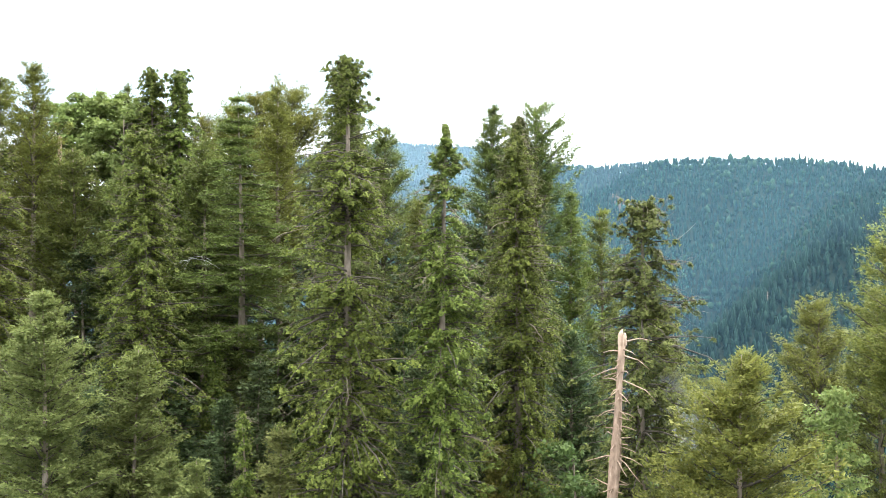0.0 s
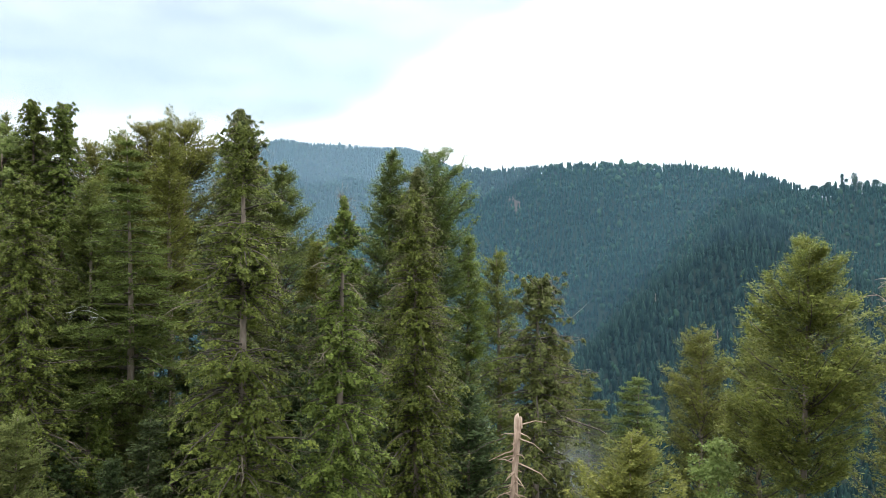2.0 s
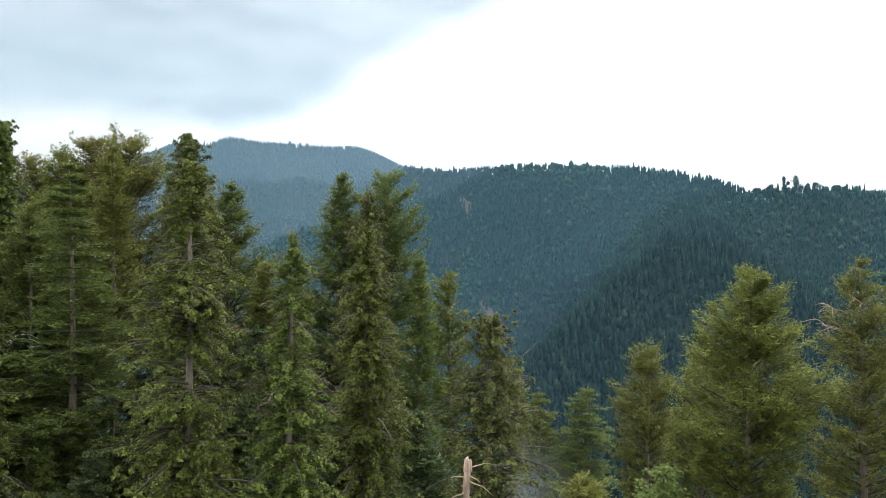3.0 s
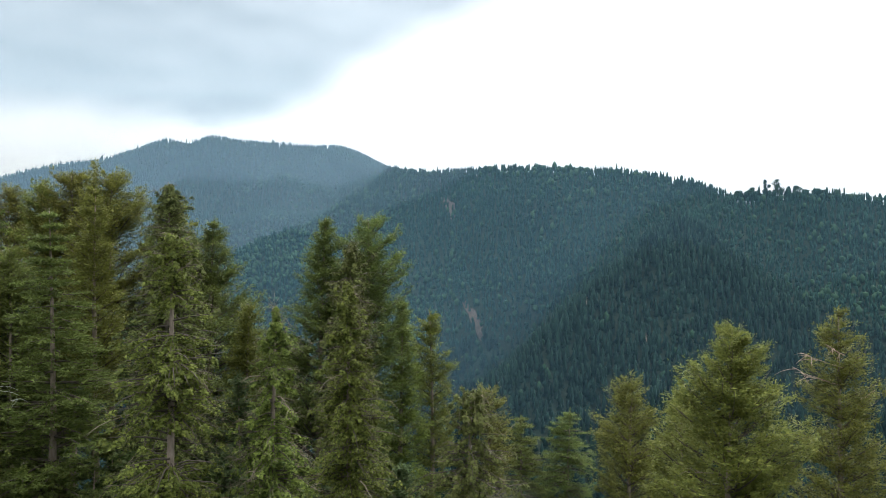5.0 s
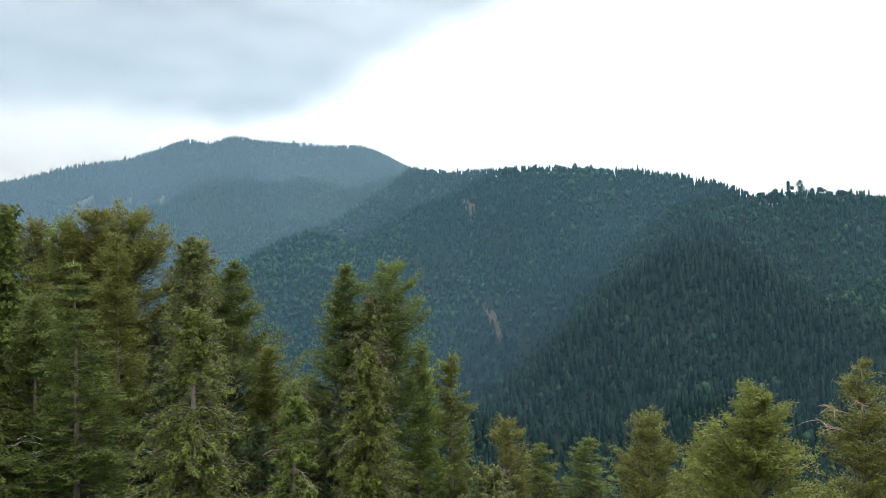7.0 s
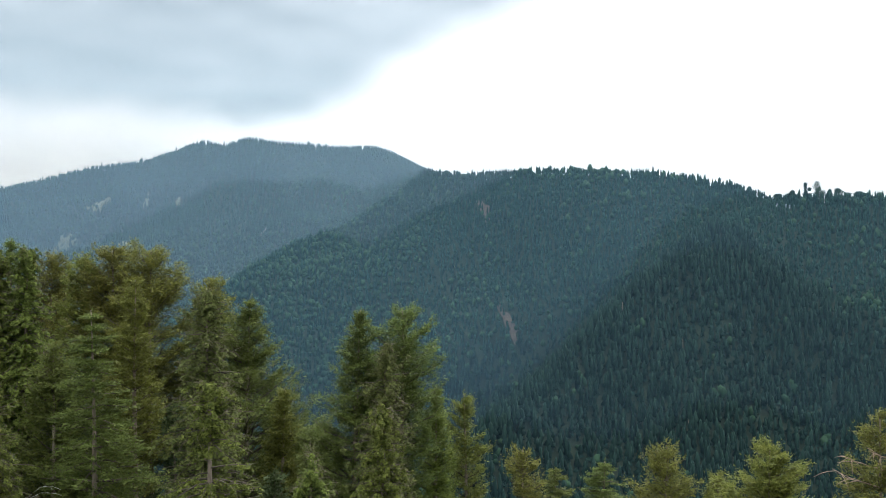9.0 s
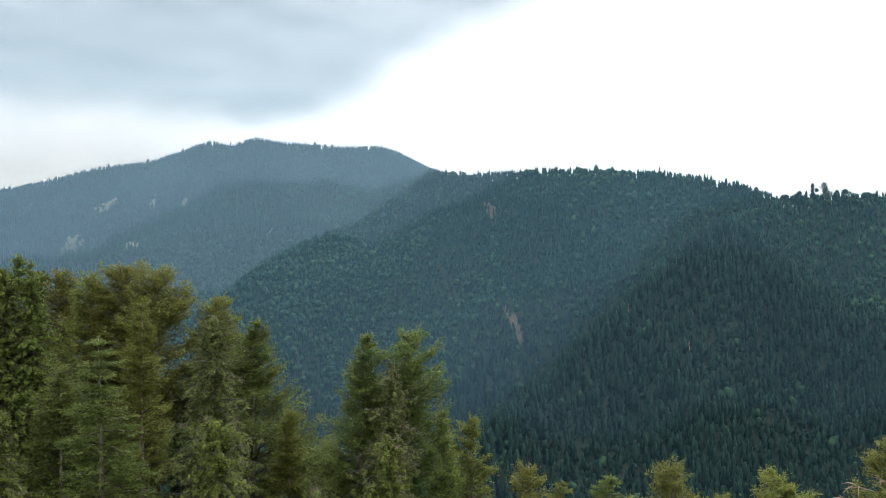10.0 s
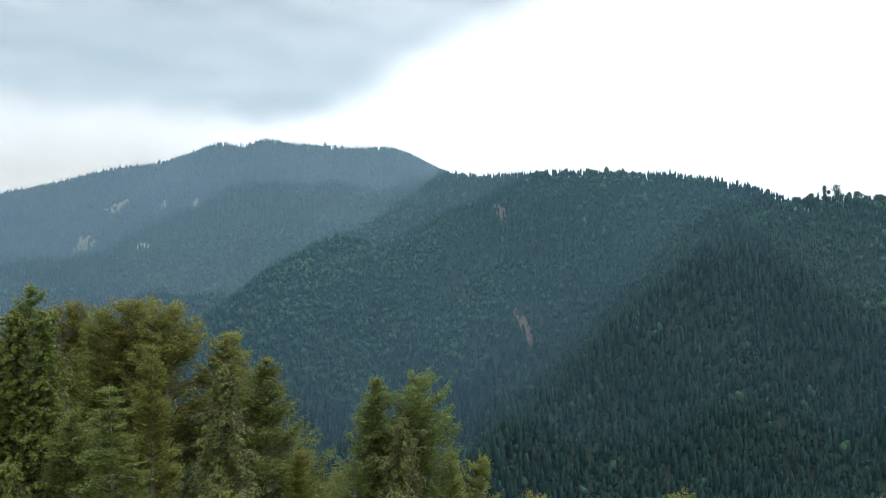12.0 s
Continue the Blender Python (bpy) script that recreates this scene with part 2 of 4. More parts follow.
def needle_pads(shape, at, along, size, count, length, width, flat):
    """Soft pads of needles: thin blades that fan forward and up through a flattened cloud round each place."""
    n = len(at)
    side = unit(np.cross(along, [0, 0, 1.0]) + 1e-6)
    c = rng.standard_normal((n, count, 3)) * [0.50, 0.36, 0.30 * flat]
    c = c / np.maximum(1, np.linalg.norm(c / [1, 1, max(flat, 0.3)], axis=-1, keepdims=True))
    c = c * size[:, None, None]
    p = at[:, None] + along[:, None] * c[..., :1] + side[:, None] * c[..., 1:2] + np.array([0, 0, 1.0]) * c[..., 2:]
    d = unit(along[:, None] * 0.8 + side[:, None] * (c[..., 1:2] / size[:, None, None] * 1.6) + np.array([0, 0, 0.25]) + 0.45 * rng.standard_normal((n, count, 3)))
    p, d = p.reshape(-1, 3), d.reshape(-1, 3)
    s = unit(np.cross(d, np.array([0, 0, 1.0]) + 0.55 * rng.standard_normal(d.shape)))
    ln = length * rng.uniform(0.6, 1.25, (len(d), 1))
    w = width * rng.uniform(0.7, 1.3, (len(d), 1)) / 2
    v = np.stack([p - s * w, p + s * w, p + d * ln], 1).reshape(-1, 3)
    shape.add(v, np.arange(3 * len(d)).reshape(-1, 3))
    # older, longer needles matted within the pad
    k = 10
    c = rng.standard_normal((n, k, 3)) * [0.34, 0.28, 0.13 * flat] * size[:, None, None]
    q = (at[:, None] + along[:, None] * c[..., :1] + side[:, None] * c[..., 1:2] + np.array([0, 0, 1.0]) * (c[..., 2:] - 0.10 * size[:, None, None])).reshape(-1, 3)
    d = unit(np.repeat(along, k, 0) * [1, 1, 0.4] + 0.75 * rng.standard_normal((n * k, 3)) * [1, 1, 0.35])
    s = unit(np.cross(d, np.array([0, 0, 1.0]) + 0.35 * rng.standard_normal(d.shape))) * np.repeat(size, k)[:, None] * 0.10
    f = d * np.repeat(size, k)[:, None] * 0.26
    shape.add(np.stack([q - f - s, q - f + s, q + f], 1).reshape(-1, 3), np.arange(3 * n * k).reshape(-1, 3))


def leaves(shape, at, facing, size, spread=0.8):
    """Broad pointed leaves that face roughly along facing and hang a little."""
    n = len(at)
    nrm = unit(facing + spread * rng.standard_normal((n, 3)))
    a = unit(np.cross(nrm, rng.standard_normal((n, 3))) + [0, 0, -0.25])
    b = unit(np.cross(nrm, a))
    s = size * rng.uniform(0.6, 1.35, (n, 1))
    v = np.stack([at - a * s * 0.35 - b * s * 0.46, at - a * s * 0.25 + b * s * 0.46, at + a * s * 0.65], 1).reshape(-1, 3)
    shape.add(v, np.arange(3 * n).reshape(-1, 3))


def trunk_line(h, bend=0.25, lean=(0, 0), n=14):
    """The middle of a trunk from below the ground to its tip."""
    z = np.linspace(-1.0, h, n)
    ph = rng.uniform(0, 6.28, 2)
    t = z / h
    x = lean[0] * t + bend * np.sin(3.0 * t + ph[0]) * t
    y = lean[1] * t + bend * np.sin(2.6 * t + ph[1]) * t
    return np.stack([x, y, z], 1)


def on_line(line, z):
    return np.stack([np.interp(z, line[:, 2], line[:, k]) for k in range(3)], -1)


# ------------------------------------------------------------ ground
# crest lines (x, y, height)
HIGH_MOUNTAIN = [(-1096, 2442, 118), (-895, 2479, 160), (-776, 2479, 189), (-610, 2479, 231), (-459, 2479, 259), (-310, 2486, 315), (-244, 2479, 306), (-174, 2472, 329), (-78, 2457, 318), (100, 2435, 302), (192, 2368, 258), (281, 2072, 172)]
FARTHEST_TOP = [(43, 2923, 333), (104, 2886, 355), (215, 2886, 364), (266, 2886, 349), (333, 2886, 303), (431, 2886, 244)]
MIDDLE_HILL = [(146, 1780, 110), (192, 1770, 150), (237, 1750, 184), (303, 1650, 168), (409, 1570, 174), (490, 1544, 178), (630, 1450, 164), (701, 1420, 150), (750, 1390, 137), (792, 1370, 118), (900, 1420, 88)]
MIDDLE_SHOULDER = [(192, 1770, 154), (71, 1700, 68), (-18, 1620, 34), (-96, 1530, -6), (-155, 1440, -60), (-178, 1340, -123)]
VALLEY_SPUR = [(1400, 1180, 110), (1046, 1210, 105), (889, 1240, 116), (763, 1270, 112), (639, 1200, 78), (530, 1140, 35), (439, 1080, -22), (356, 1020, -75), (268, 940, -120), (191, 860, -158), (132, 790, -189)]
NEAR_HILL = [(-2200, 2400, 200), (-1700, 1500, 150), (-900, 500, 110), (-300, 180, 40), (-90, 120, 13), (-28, 98, 2), (0, 76, -4), (14, 52, -9), (20, 30, -11), (10, -60, -8), (-60, -400, 60), (-500, -1500, 200)]
HILL_BEHIND = [(2600, -300, 260), (1500, -900, 220), (300, -1600, 220)]
RIDGES = [(0.62, HIGH_MOUNTAIN), (0.6, FARTHEST_TOP), (1.0, MIDDLE_HILL), (0.8, MIDDLE_SHOULDER), (1.05, VALLEY_SPUR), (0.5, NEAR_HILL), (0.45, HILL_BEHIND)]      # with the fall of their flanks
WAVES = [(rng.uniform(-1, 1, 2) * k, rng.uniform(0, 6.28), a) for k, a in ((0.012, 9), (0.017, 8), (0.03, 5), (0.041, 4), (0.06, 2.2), (0.09, 1.5), (0.13, 0.8)) for _ in range(2)]


def height(x, y):
    x, y = np.asarray(x, float), np.asarray(y, float)
    best = np.full(x.shape, -1e9)
    near = np.full(x.shape, 1e9)
    for fall, line in RIDGES:
        for (ax, ay, az), (bx, by, bz) in zip(line, line[1:]):
            dx, dy = bx - ax, by - ay
            t = np.clip(((x - ax) * dx + (y - ay) * dy) / (dx * dx + dy * dy), 0, 1)
            d = np.hypot(x - ax - t * dx, y - ay - t * dy)
            best = np.maximum(best, az + t * (bz - az) - fall * (np.sqrt(d * d + 36) - 6))
            near = np.minimum(near, d)
    floor = -270 + 0.02 * np.hypot(x, y)
    best = np.logaddexp(best / 12, floor / 12) * 12
    wave = sum(a * np.sin(x * k[0] + y * k[1] + p) for k, p, a in WAVES)
    return best + wave * np.clip((near - 15) / 130, 0, 1.3)


def build_ground():
    ang = np.radians(np.concatenate([np.arange(-180, -32, 6.0), np.arange(-32, 46, 0.4), np.arange(46, 180, 6.0)]))
    rad = np.concatenate([[0.0], np.arange(8, 150, 6), np.arange(150, 4100, 22) ** 1.0, [4200, 4500, 4900]])
    a, r = np.meshgrid(ang, rad)
    x, y = 1.7 + r * np.sin(a), 1.3 + r * np.cos(a)
    z = height(x, y)
    n, m = len(ang), len(rad)
    i, j = np.meshgrid(np.arange(m - 1), np.arange(n), indexing="ij")
    k = (j + 1) % n
    q = np.stack([i * n + j, i * n + k, (i + 1) * n + k, (i + 1) * n + j], -1).reshape(-1, 4)
    s = Shape()
    s.add(np.stack([x, y, z], -1), np.concatenate([q[:, [0, 2, 1]], q[:, [0, 3, 2]]]))
    ob = new("ground", s.mesh("ground", EARTH, True))
    tagged(ob, "steep forest floor of dark earth and litter falling to a valley", "ground", kind="structure")


build_ground()


def ground_patch(name, x, y, wide, deep, turn, material, label, lift=1.2):
    """A ragged bare patch that lies on the slope."""
    s = Shape()
    rings, sides = 6, 28
    a = np.linspace(0, 2 * np.pi, sides, endpoint=False)
    edge_r = 1 + 0.22 * np.sin(3 * a + x) + 0.15 * np.sin(7 * a + y) + 0.08 * rng.standard_normal(sides)
    u = np.linspace(0.02, 1, rings)[:, None] * edge_r[None] * np.cos(a) * wide / 2
    v = np.linspace(0.02, 1, rings)[:, None] * edge_r[None] * np.sin(a) * deep / 2
    c, sn = math.cos(radians(turn)), math.sin(radians(turn))
    px, py = x + u * c - v * sn, y + u * sn + v * c
    z = height(px, py) + lift
    z[-1] -= 2.5 * lift
    i, j = np.meshgrid(np.arange(rings - 1), np.arange(sides), indexing="ij")
    k = (j + 1) % sides
    q = np.stack([i * sides + j, i * sides + k, (i + 1) * sides + k, (i + 1) * sides + j], -1).reshape(-1, 4)
    s.add(np.stack([px, py, z], -1), np.concatenate([q[:, [0, 2, 1]], q[:, [0, 3, 2]]]))
    tagged(new(name, s.mesh(name, material, True)), label, "bare slope", kind="structure")


BARE = [(323, 1540, 20, 70, 10), (316, 1318, 14, 60, 20), (-106, 2070, 12, 60, -20), (-535, 2300, 80, 44, 0), (-590, 2150, 60, 90, 0), (-425, 2050, 46, 60, 20), (-412, 2240, 14, 50, 0), (-329, 2205, 14, 54, 0)]
for k, (bx, by, bw, bd, bt) in enumerate(BARE):
    if k < 3:
        ground_patch("landslide_scar", bx, by, bw, bd, bt, SCAR, "narrow landslide scar of bare reddish earth on the wooded slope")
    else:
        ground_patch("meadow", bx, by, bw, bd, bt, MEADOW, "pale sunlit grass clearing high on the wooded mountain")


# ------------------------------------------------------------ far woods
def conifer_form(tiers, sides):
    """A narrow conifer with ragged skirts of boughs, one unit high and about one wide."""
    v, f = [], []
    for t in range(tiers):
        z0 = t / tiers * 0.96
        env = (1 - z0 ** 1.35) ** 0.9 * (0.75 + 0.25 * min(1, z0 * 5)) + 0.05
        for z, r in ((z0 + 0.02, env), (z0 + 0.72 / tiers, env * 0.52)):
            w = rng.uniform(0.55, 1.35, sides)
            for s in range(sides):
                a = 2 * np.pi * (s + 0.5 * (t % 2) + rng.uniform(-0.25, 0.25)) / sides
                v.append((0.5 * r * w[s] * np.cos(a), 0.5 * r * w[s] * np.sin(a), z + rng.uniform(-0.25, 0.25) / tiers))
    v.append((0, 0, 1.0))
    rows = 2 * tiers
    for i in range(rows - 1):
        for s in range(sides):
            a, b = i * sides + s, i * sides + (s + 1) % sides
            f += [(a, b, b + sides), (a, b + sides, a + sides)]
    top = (rows - 1) * sides
    f += [(top + s, top + (s + 1) % sides, rows * sides) for s in range(sides)]
    return np.array(v, float), np.array(f)


def crown_form(fine):
    """A broad-leaved crown: an uneven heap of lobes."""
    bm = bmesh.new()
    bmesh.ops.create_icosphere(bm, subdivisions=2 if fine else 1, radius=0.5)
    v = np.array([tuple(p.co) for p in bm.verts])
    f = np.array([[p.index for p in q.verts] for q in bm.faces])
    bm.free()
    lobes = unit(rng.standard_normal((9, 3)))
    bump = np.max(np.clip(v @ lobes.T / 0.5, 0, 1) ** 6, 1)
    v = v * (0.58 + 0.52 * bump[:, None] + 0.10 * rng.standard_normal((len(v), 1)))
    v[:, 2] = v[:, 2] * 0.9 + 0.42
    return v, f


def scatter(r0, r1, step, a0=-27.0, a1=42.0):
    """Stems over a wedge of the valley, on the flanks that face the near hill."""
    g = np.arange(-r1, r1, step)
    x, y = [c.ravel() + rng.uniform(-0.5, 0.5, len(g) ** 2) * step for c in np.meshgrid(g, g)]
    # stems stand closer along the crests
    for _, line in RIDGES[:5]:
        for p, q in zip(line, line[1:]):
            m = int(math.dist(p[:2], q[:2]) / 2.6)
            u = rng.uniform(0, 1, m)
            x = np.append(x, p[0] + u * (q[0] - p[0]) + rng.uniform(-16, 16, m))
            y = np.append(y, p[1] + u * (q[1] - p[1]) + rng.uniform(-16, 16, m))
    r, a = np.hypot(x, y), np.degrees(np.arctan2(x, y))
    ok = (r > r0) & (r <= r1) & (a > a0) & (a < a1)
    x, y = x[ok], y[ok]
    z = height(x, y)
    d = 12.0
    toward = (height(x + d * x / np.hypot(x, y), y + d * y / np.hypot(x, y)) - z) / d
    ok = toward > -9.0
    # leave out stems that higher ground hides from the near hill
    look_x, look_y, look_z = 0.0, 0.0, 52.0
    for u in np.linspace(0.12, 0.97, 26):
        hx, hy = look_x + (x - look_x) * u, look_y + (y - look_y) * u
        i = np.flatnonzero(ok)
        sight = look_z + (z[i] + 24 - look_z) * u
        ok[i] = height(hx[i], hy[i]) < sight + 8
    for bx, by, bw, bd, _ in BARE:
        ok &= np.hypot((x - bx) / (bw * 0.42 + 3), (y - by) / (bd * 0.42 + 3)) > rng.uniform(0.3, 1.1, len(x))
    for bx, by in ((742, 1262), (761, 1257), (662, 1262), (866, 1240)):
        ok &= (np.abs(x - bx * (y / by)) > 5) | (y > by + 5) | (y < by - 6)
    return x[ok], y[ok], z[ok]


def plant(shape, forms, x, y, z, h, w):
    which = rng.integers(0, len(forms), len(x))
    turn = rng.uniform(0, 2 * np.pi, len(x))
    for k, (v, f) in enumerate(forms):
        m = which == k
        n = int(m.sum())
        if not n:
            continue
        c, s = np.cos(turn[m])[:, None], np.sin(turn[m])[:, None]
        vx = (v[None, :, 0] * c - v[None, :, 1] * s) * w[m][:, None] + x[m][:, None]
        vy = (v[None, :, 0] * s + v[None, :, 1] * c) * w[m][:, None] + y[m][:, None]
        vz = v[None, :, 2] * h[m][:, None] + z[m][:, None] - 0.6
        shape.add(np.stack([vx, vy, vz], -1), (f[None] + len(v) * np.arange(n)[:, None, None]))


def far_woods(name, r0, r1, step, tall, tiers, sides, leafy, label, needles=FAR_CONIFER, clumping=0.16):
    x, y, z = scatter(r0, r1, step)
    patch = np.sin(x * 0.011 + 1.3) * np.sin(y * 0.009 + 0.4) + 0.5 * np.sin(x * 0.031 - y * 0.027)
    share = np.where((x > 330) & (y < 1480), 0.35, 1.0)      # the spur bears fewer broad-leaved trees
    broad = rng.uniform(size=len(x)) < np.clip(leafy + clumping * patch, 0.03, 0.8) * share
    big = np.sin(x * 0.02 + y * 0.013)
    c = ~broad
    n = int(c.sum())
    s = Shape()
    stand = np.where(rng.uniform(size=n) < 0.06, 1.25, 1.0)
    plant(s, [conifer_form(tiers, sides) for _ in range(9)], x[c], y[c], z[c], stand * tall * (rng.uniform(0.6, 1.1, n) + 0.12 * big[c]), tall * rng.uniform(0.25, 0.38, n) + 1.5)
    ob = new(name, s.mesh(name, needles))
    tagged(ob, label, "forest", kind="stuff")
    n = int(broad.sum())
    s = Shape()
    w = rng.uniform(6.5, 13, n)
    plant(s, [crown_form(r1 < 1400) for _ in range(5)], x[broad], y[broad], z[broad], w * rng.uniform(1.1, 1.8, n), w)
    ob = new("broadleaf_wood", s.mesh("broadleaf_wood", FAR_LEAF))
    tagged(ob, "lighter green broad-leaved trees scattered through the conifer slopes", "forest", kind="stuff")


far_woods("conifer_wood", 300, 1330, 8.2, 26, 3, 4, 0.10, "dense conifers standing on the steep valley spur, darkened for its shade", SPUR_CONIFER, 0.10)
far_woods("conifer_wood", 1330, 2050, 6.6, 18, 2, 4, 0.34, "dense conifers covering the far valley side, tinted blue-green for haze", FAR_CONIFER, 0.30)
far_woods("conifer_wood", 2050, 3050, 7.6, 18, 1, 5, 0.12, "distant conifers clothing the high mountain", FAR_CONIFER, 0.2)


# ------------------------------------------------------------ near trees
def thing(name, x, y, label, category, group, sink=0.3):
    e = new(name)
    e.location = (x, y, float(height(x, y)) - sink)
    e.empty_display_size = 0.5
    return tagged(e, label, category, group)


def pine(x, y, top, r, label, base=0.25, full=0.45, style="tier", needles=NEEDLE, detail=1.0, lean=(0, 0), name="pine_tree", sparse=1.0, blunt=0.58, group="conifers of the near wood", dense=1.0):
    """A pine or fir. base: where the crown begins; full: where it is widest; blunt: fullness of the top."""
    e = thing(name, x, y, label, "tree", group)
    h = top - e.location.z
    line = trunk_line(h, 0.012 * h, lean)
    r0 = 0.0105 * h + 0.08
    stem, wood, green = Shape(), Shape(), Shape()
    zt = line[:, 2] / h
    tube(stem, line, r0 * np.clip(1.08 - zt, 0.04, 1.2), 9, 0.05)
    whorls = max(9, int((1 - base) * h / {"tier": 0.95, "round": 0.95, "young": 0.8}[style]))
    P, D = [], []
    for w in range(whorls):
        t = base + (1 - base) * (w + rng.uniform(0, 0.3)) / whorls
        if t > 0.99:
            continue
        if t < full:
            env = 0.55 + 0.45 * (t - base) / max(full - base, 0.01)
        else:
            env = (1 - (t - full) / (1 - full)) ** blunt
        for b in range(rng.integers(5, 9)):
            if rng.uniform() > sparse:
                continue
            a = rng.uniform(0, 2 * np.pi)
            ln = max(0.5, r * env * rng.uniform(0.65, 1.12))
            out_dir = np.array([np.cos(a), np.sin(a), 0])
            start = on_line(line, np.array([t * h]))[0]
            rise = {"tier": 0.05, "round": 0.45, "young": 0.35}[style] + 0.5 * max(0, t - 0.75)
            u = np.linspace(0, 1, 4)[:, None]
            bend = {"tier": -0.12, "round": 0.25, "young": 0.15}[style]
            pts = start + out_dir * ln * u + np.array([0, 0, 1.0]) * ln * (rise * u + bend * u * u * rng.uniform(0.4, 1.4)) + 0.04 * ln * rng.standard_normal((4, 3)) * u
            tube(wood, pts, np.linspace(0.022 * ln + 0.015, 0.012, 4), 3)
            m = max(2, int((1.2 + 1.2 * t + {"tier": 2.6, "round": 2.9, "young": 2.9}[style] * ln) * detail * dense))
            q = rng.uniform({"tier": 0.12, "round": 0.25, "young": 0.08}[style] * (1.1 - t), 1.0, m) ** (0.65 + 0.25 * t)
            c = np.stack([np.interp(q, u[:, 0], pts[:, i]) for i in range(3)], -1)
            side = np.array([-np.sin(a), np.cos(a), 0])
            wide = ln * 0.48 * np.sin(np.pi * np.clip(q * 0.85 + 0.12, 0, 1))
            off = rng.uniform(-1, 1, m) * wide
            up = {"tier": 0.08, "round": 0.16, "young": 0.12}[style]
            P.append(c + side * off[:, None] + np.array([0, 0, 1.0]) * (up * ln ** 0.5 * rng.standard_normal(m) + 0.12)[:, None])
            D.append(unit(out_dir + side * (off / (wide + 0.2))[:, None] * 0.7))
    tip = on_line(line, h * np.linspace(0.94, 0.995, 5))
    P.append(tip), D.append(np.tile([0, 0, 0.6], (5, 1)))
    P, D = np.concatenate(P), np.concatenate(D)
    lift = {"tier": 0.05, "round": 0.45, "young": 0.35}[style]
    flat = {"tier": 0.45, "round": 0.9, "young": 0.7}[style]
    size = rng.uniform(0.55, 1.05, len(P)) / detail ** 0.5 * np.clip(0.62 + (h - P[:, 2]) / (0.25 * h), 0.62, 1)
    needle_pads(green, P, unit(D + [0, 0, lift]), size, 17, min(0.25 / detail ** 0.4, 0.36), 0.108 / detail ** 0.5, flat)
    part("trunk", stem, BARK, e, smooth=True)
    tagged(part("boughwood", wood, BRANCH, e), kind="stuff")
    part("crown", green, needles, e)
    return e


def twigs(shape, at, out_dir, length, count, curl=0.5, radius=0.014):
    """Dry leafless twigs that arch outward."""
    for i in rng.integers(0, len(at), count):
        d = unit(out_dir[i] + 0.5 * rng.standard_normal(3))
        ln = length * rng.uniform(0.5, 1.4)
        u = np.linspace(0, 1, 3)[:, None]
        droop = rng.uniform(-curl, 0.25 * curl)
        pts = at[i] + d * ln * u + np.array([0, 0, 1.0]) * ln * droop * u * u + 0.06 * ln * rng.standard_normal((3, 3)) * u
        tube(shape, pts, np.array([1, 0.75, 0.35]) * radius * rng.uniform(0.8, 1.8), 3)


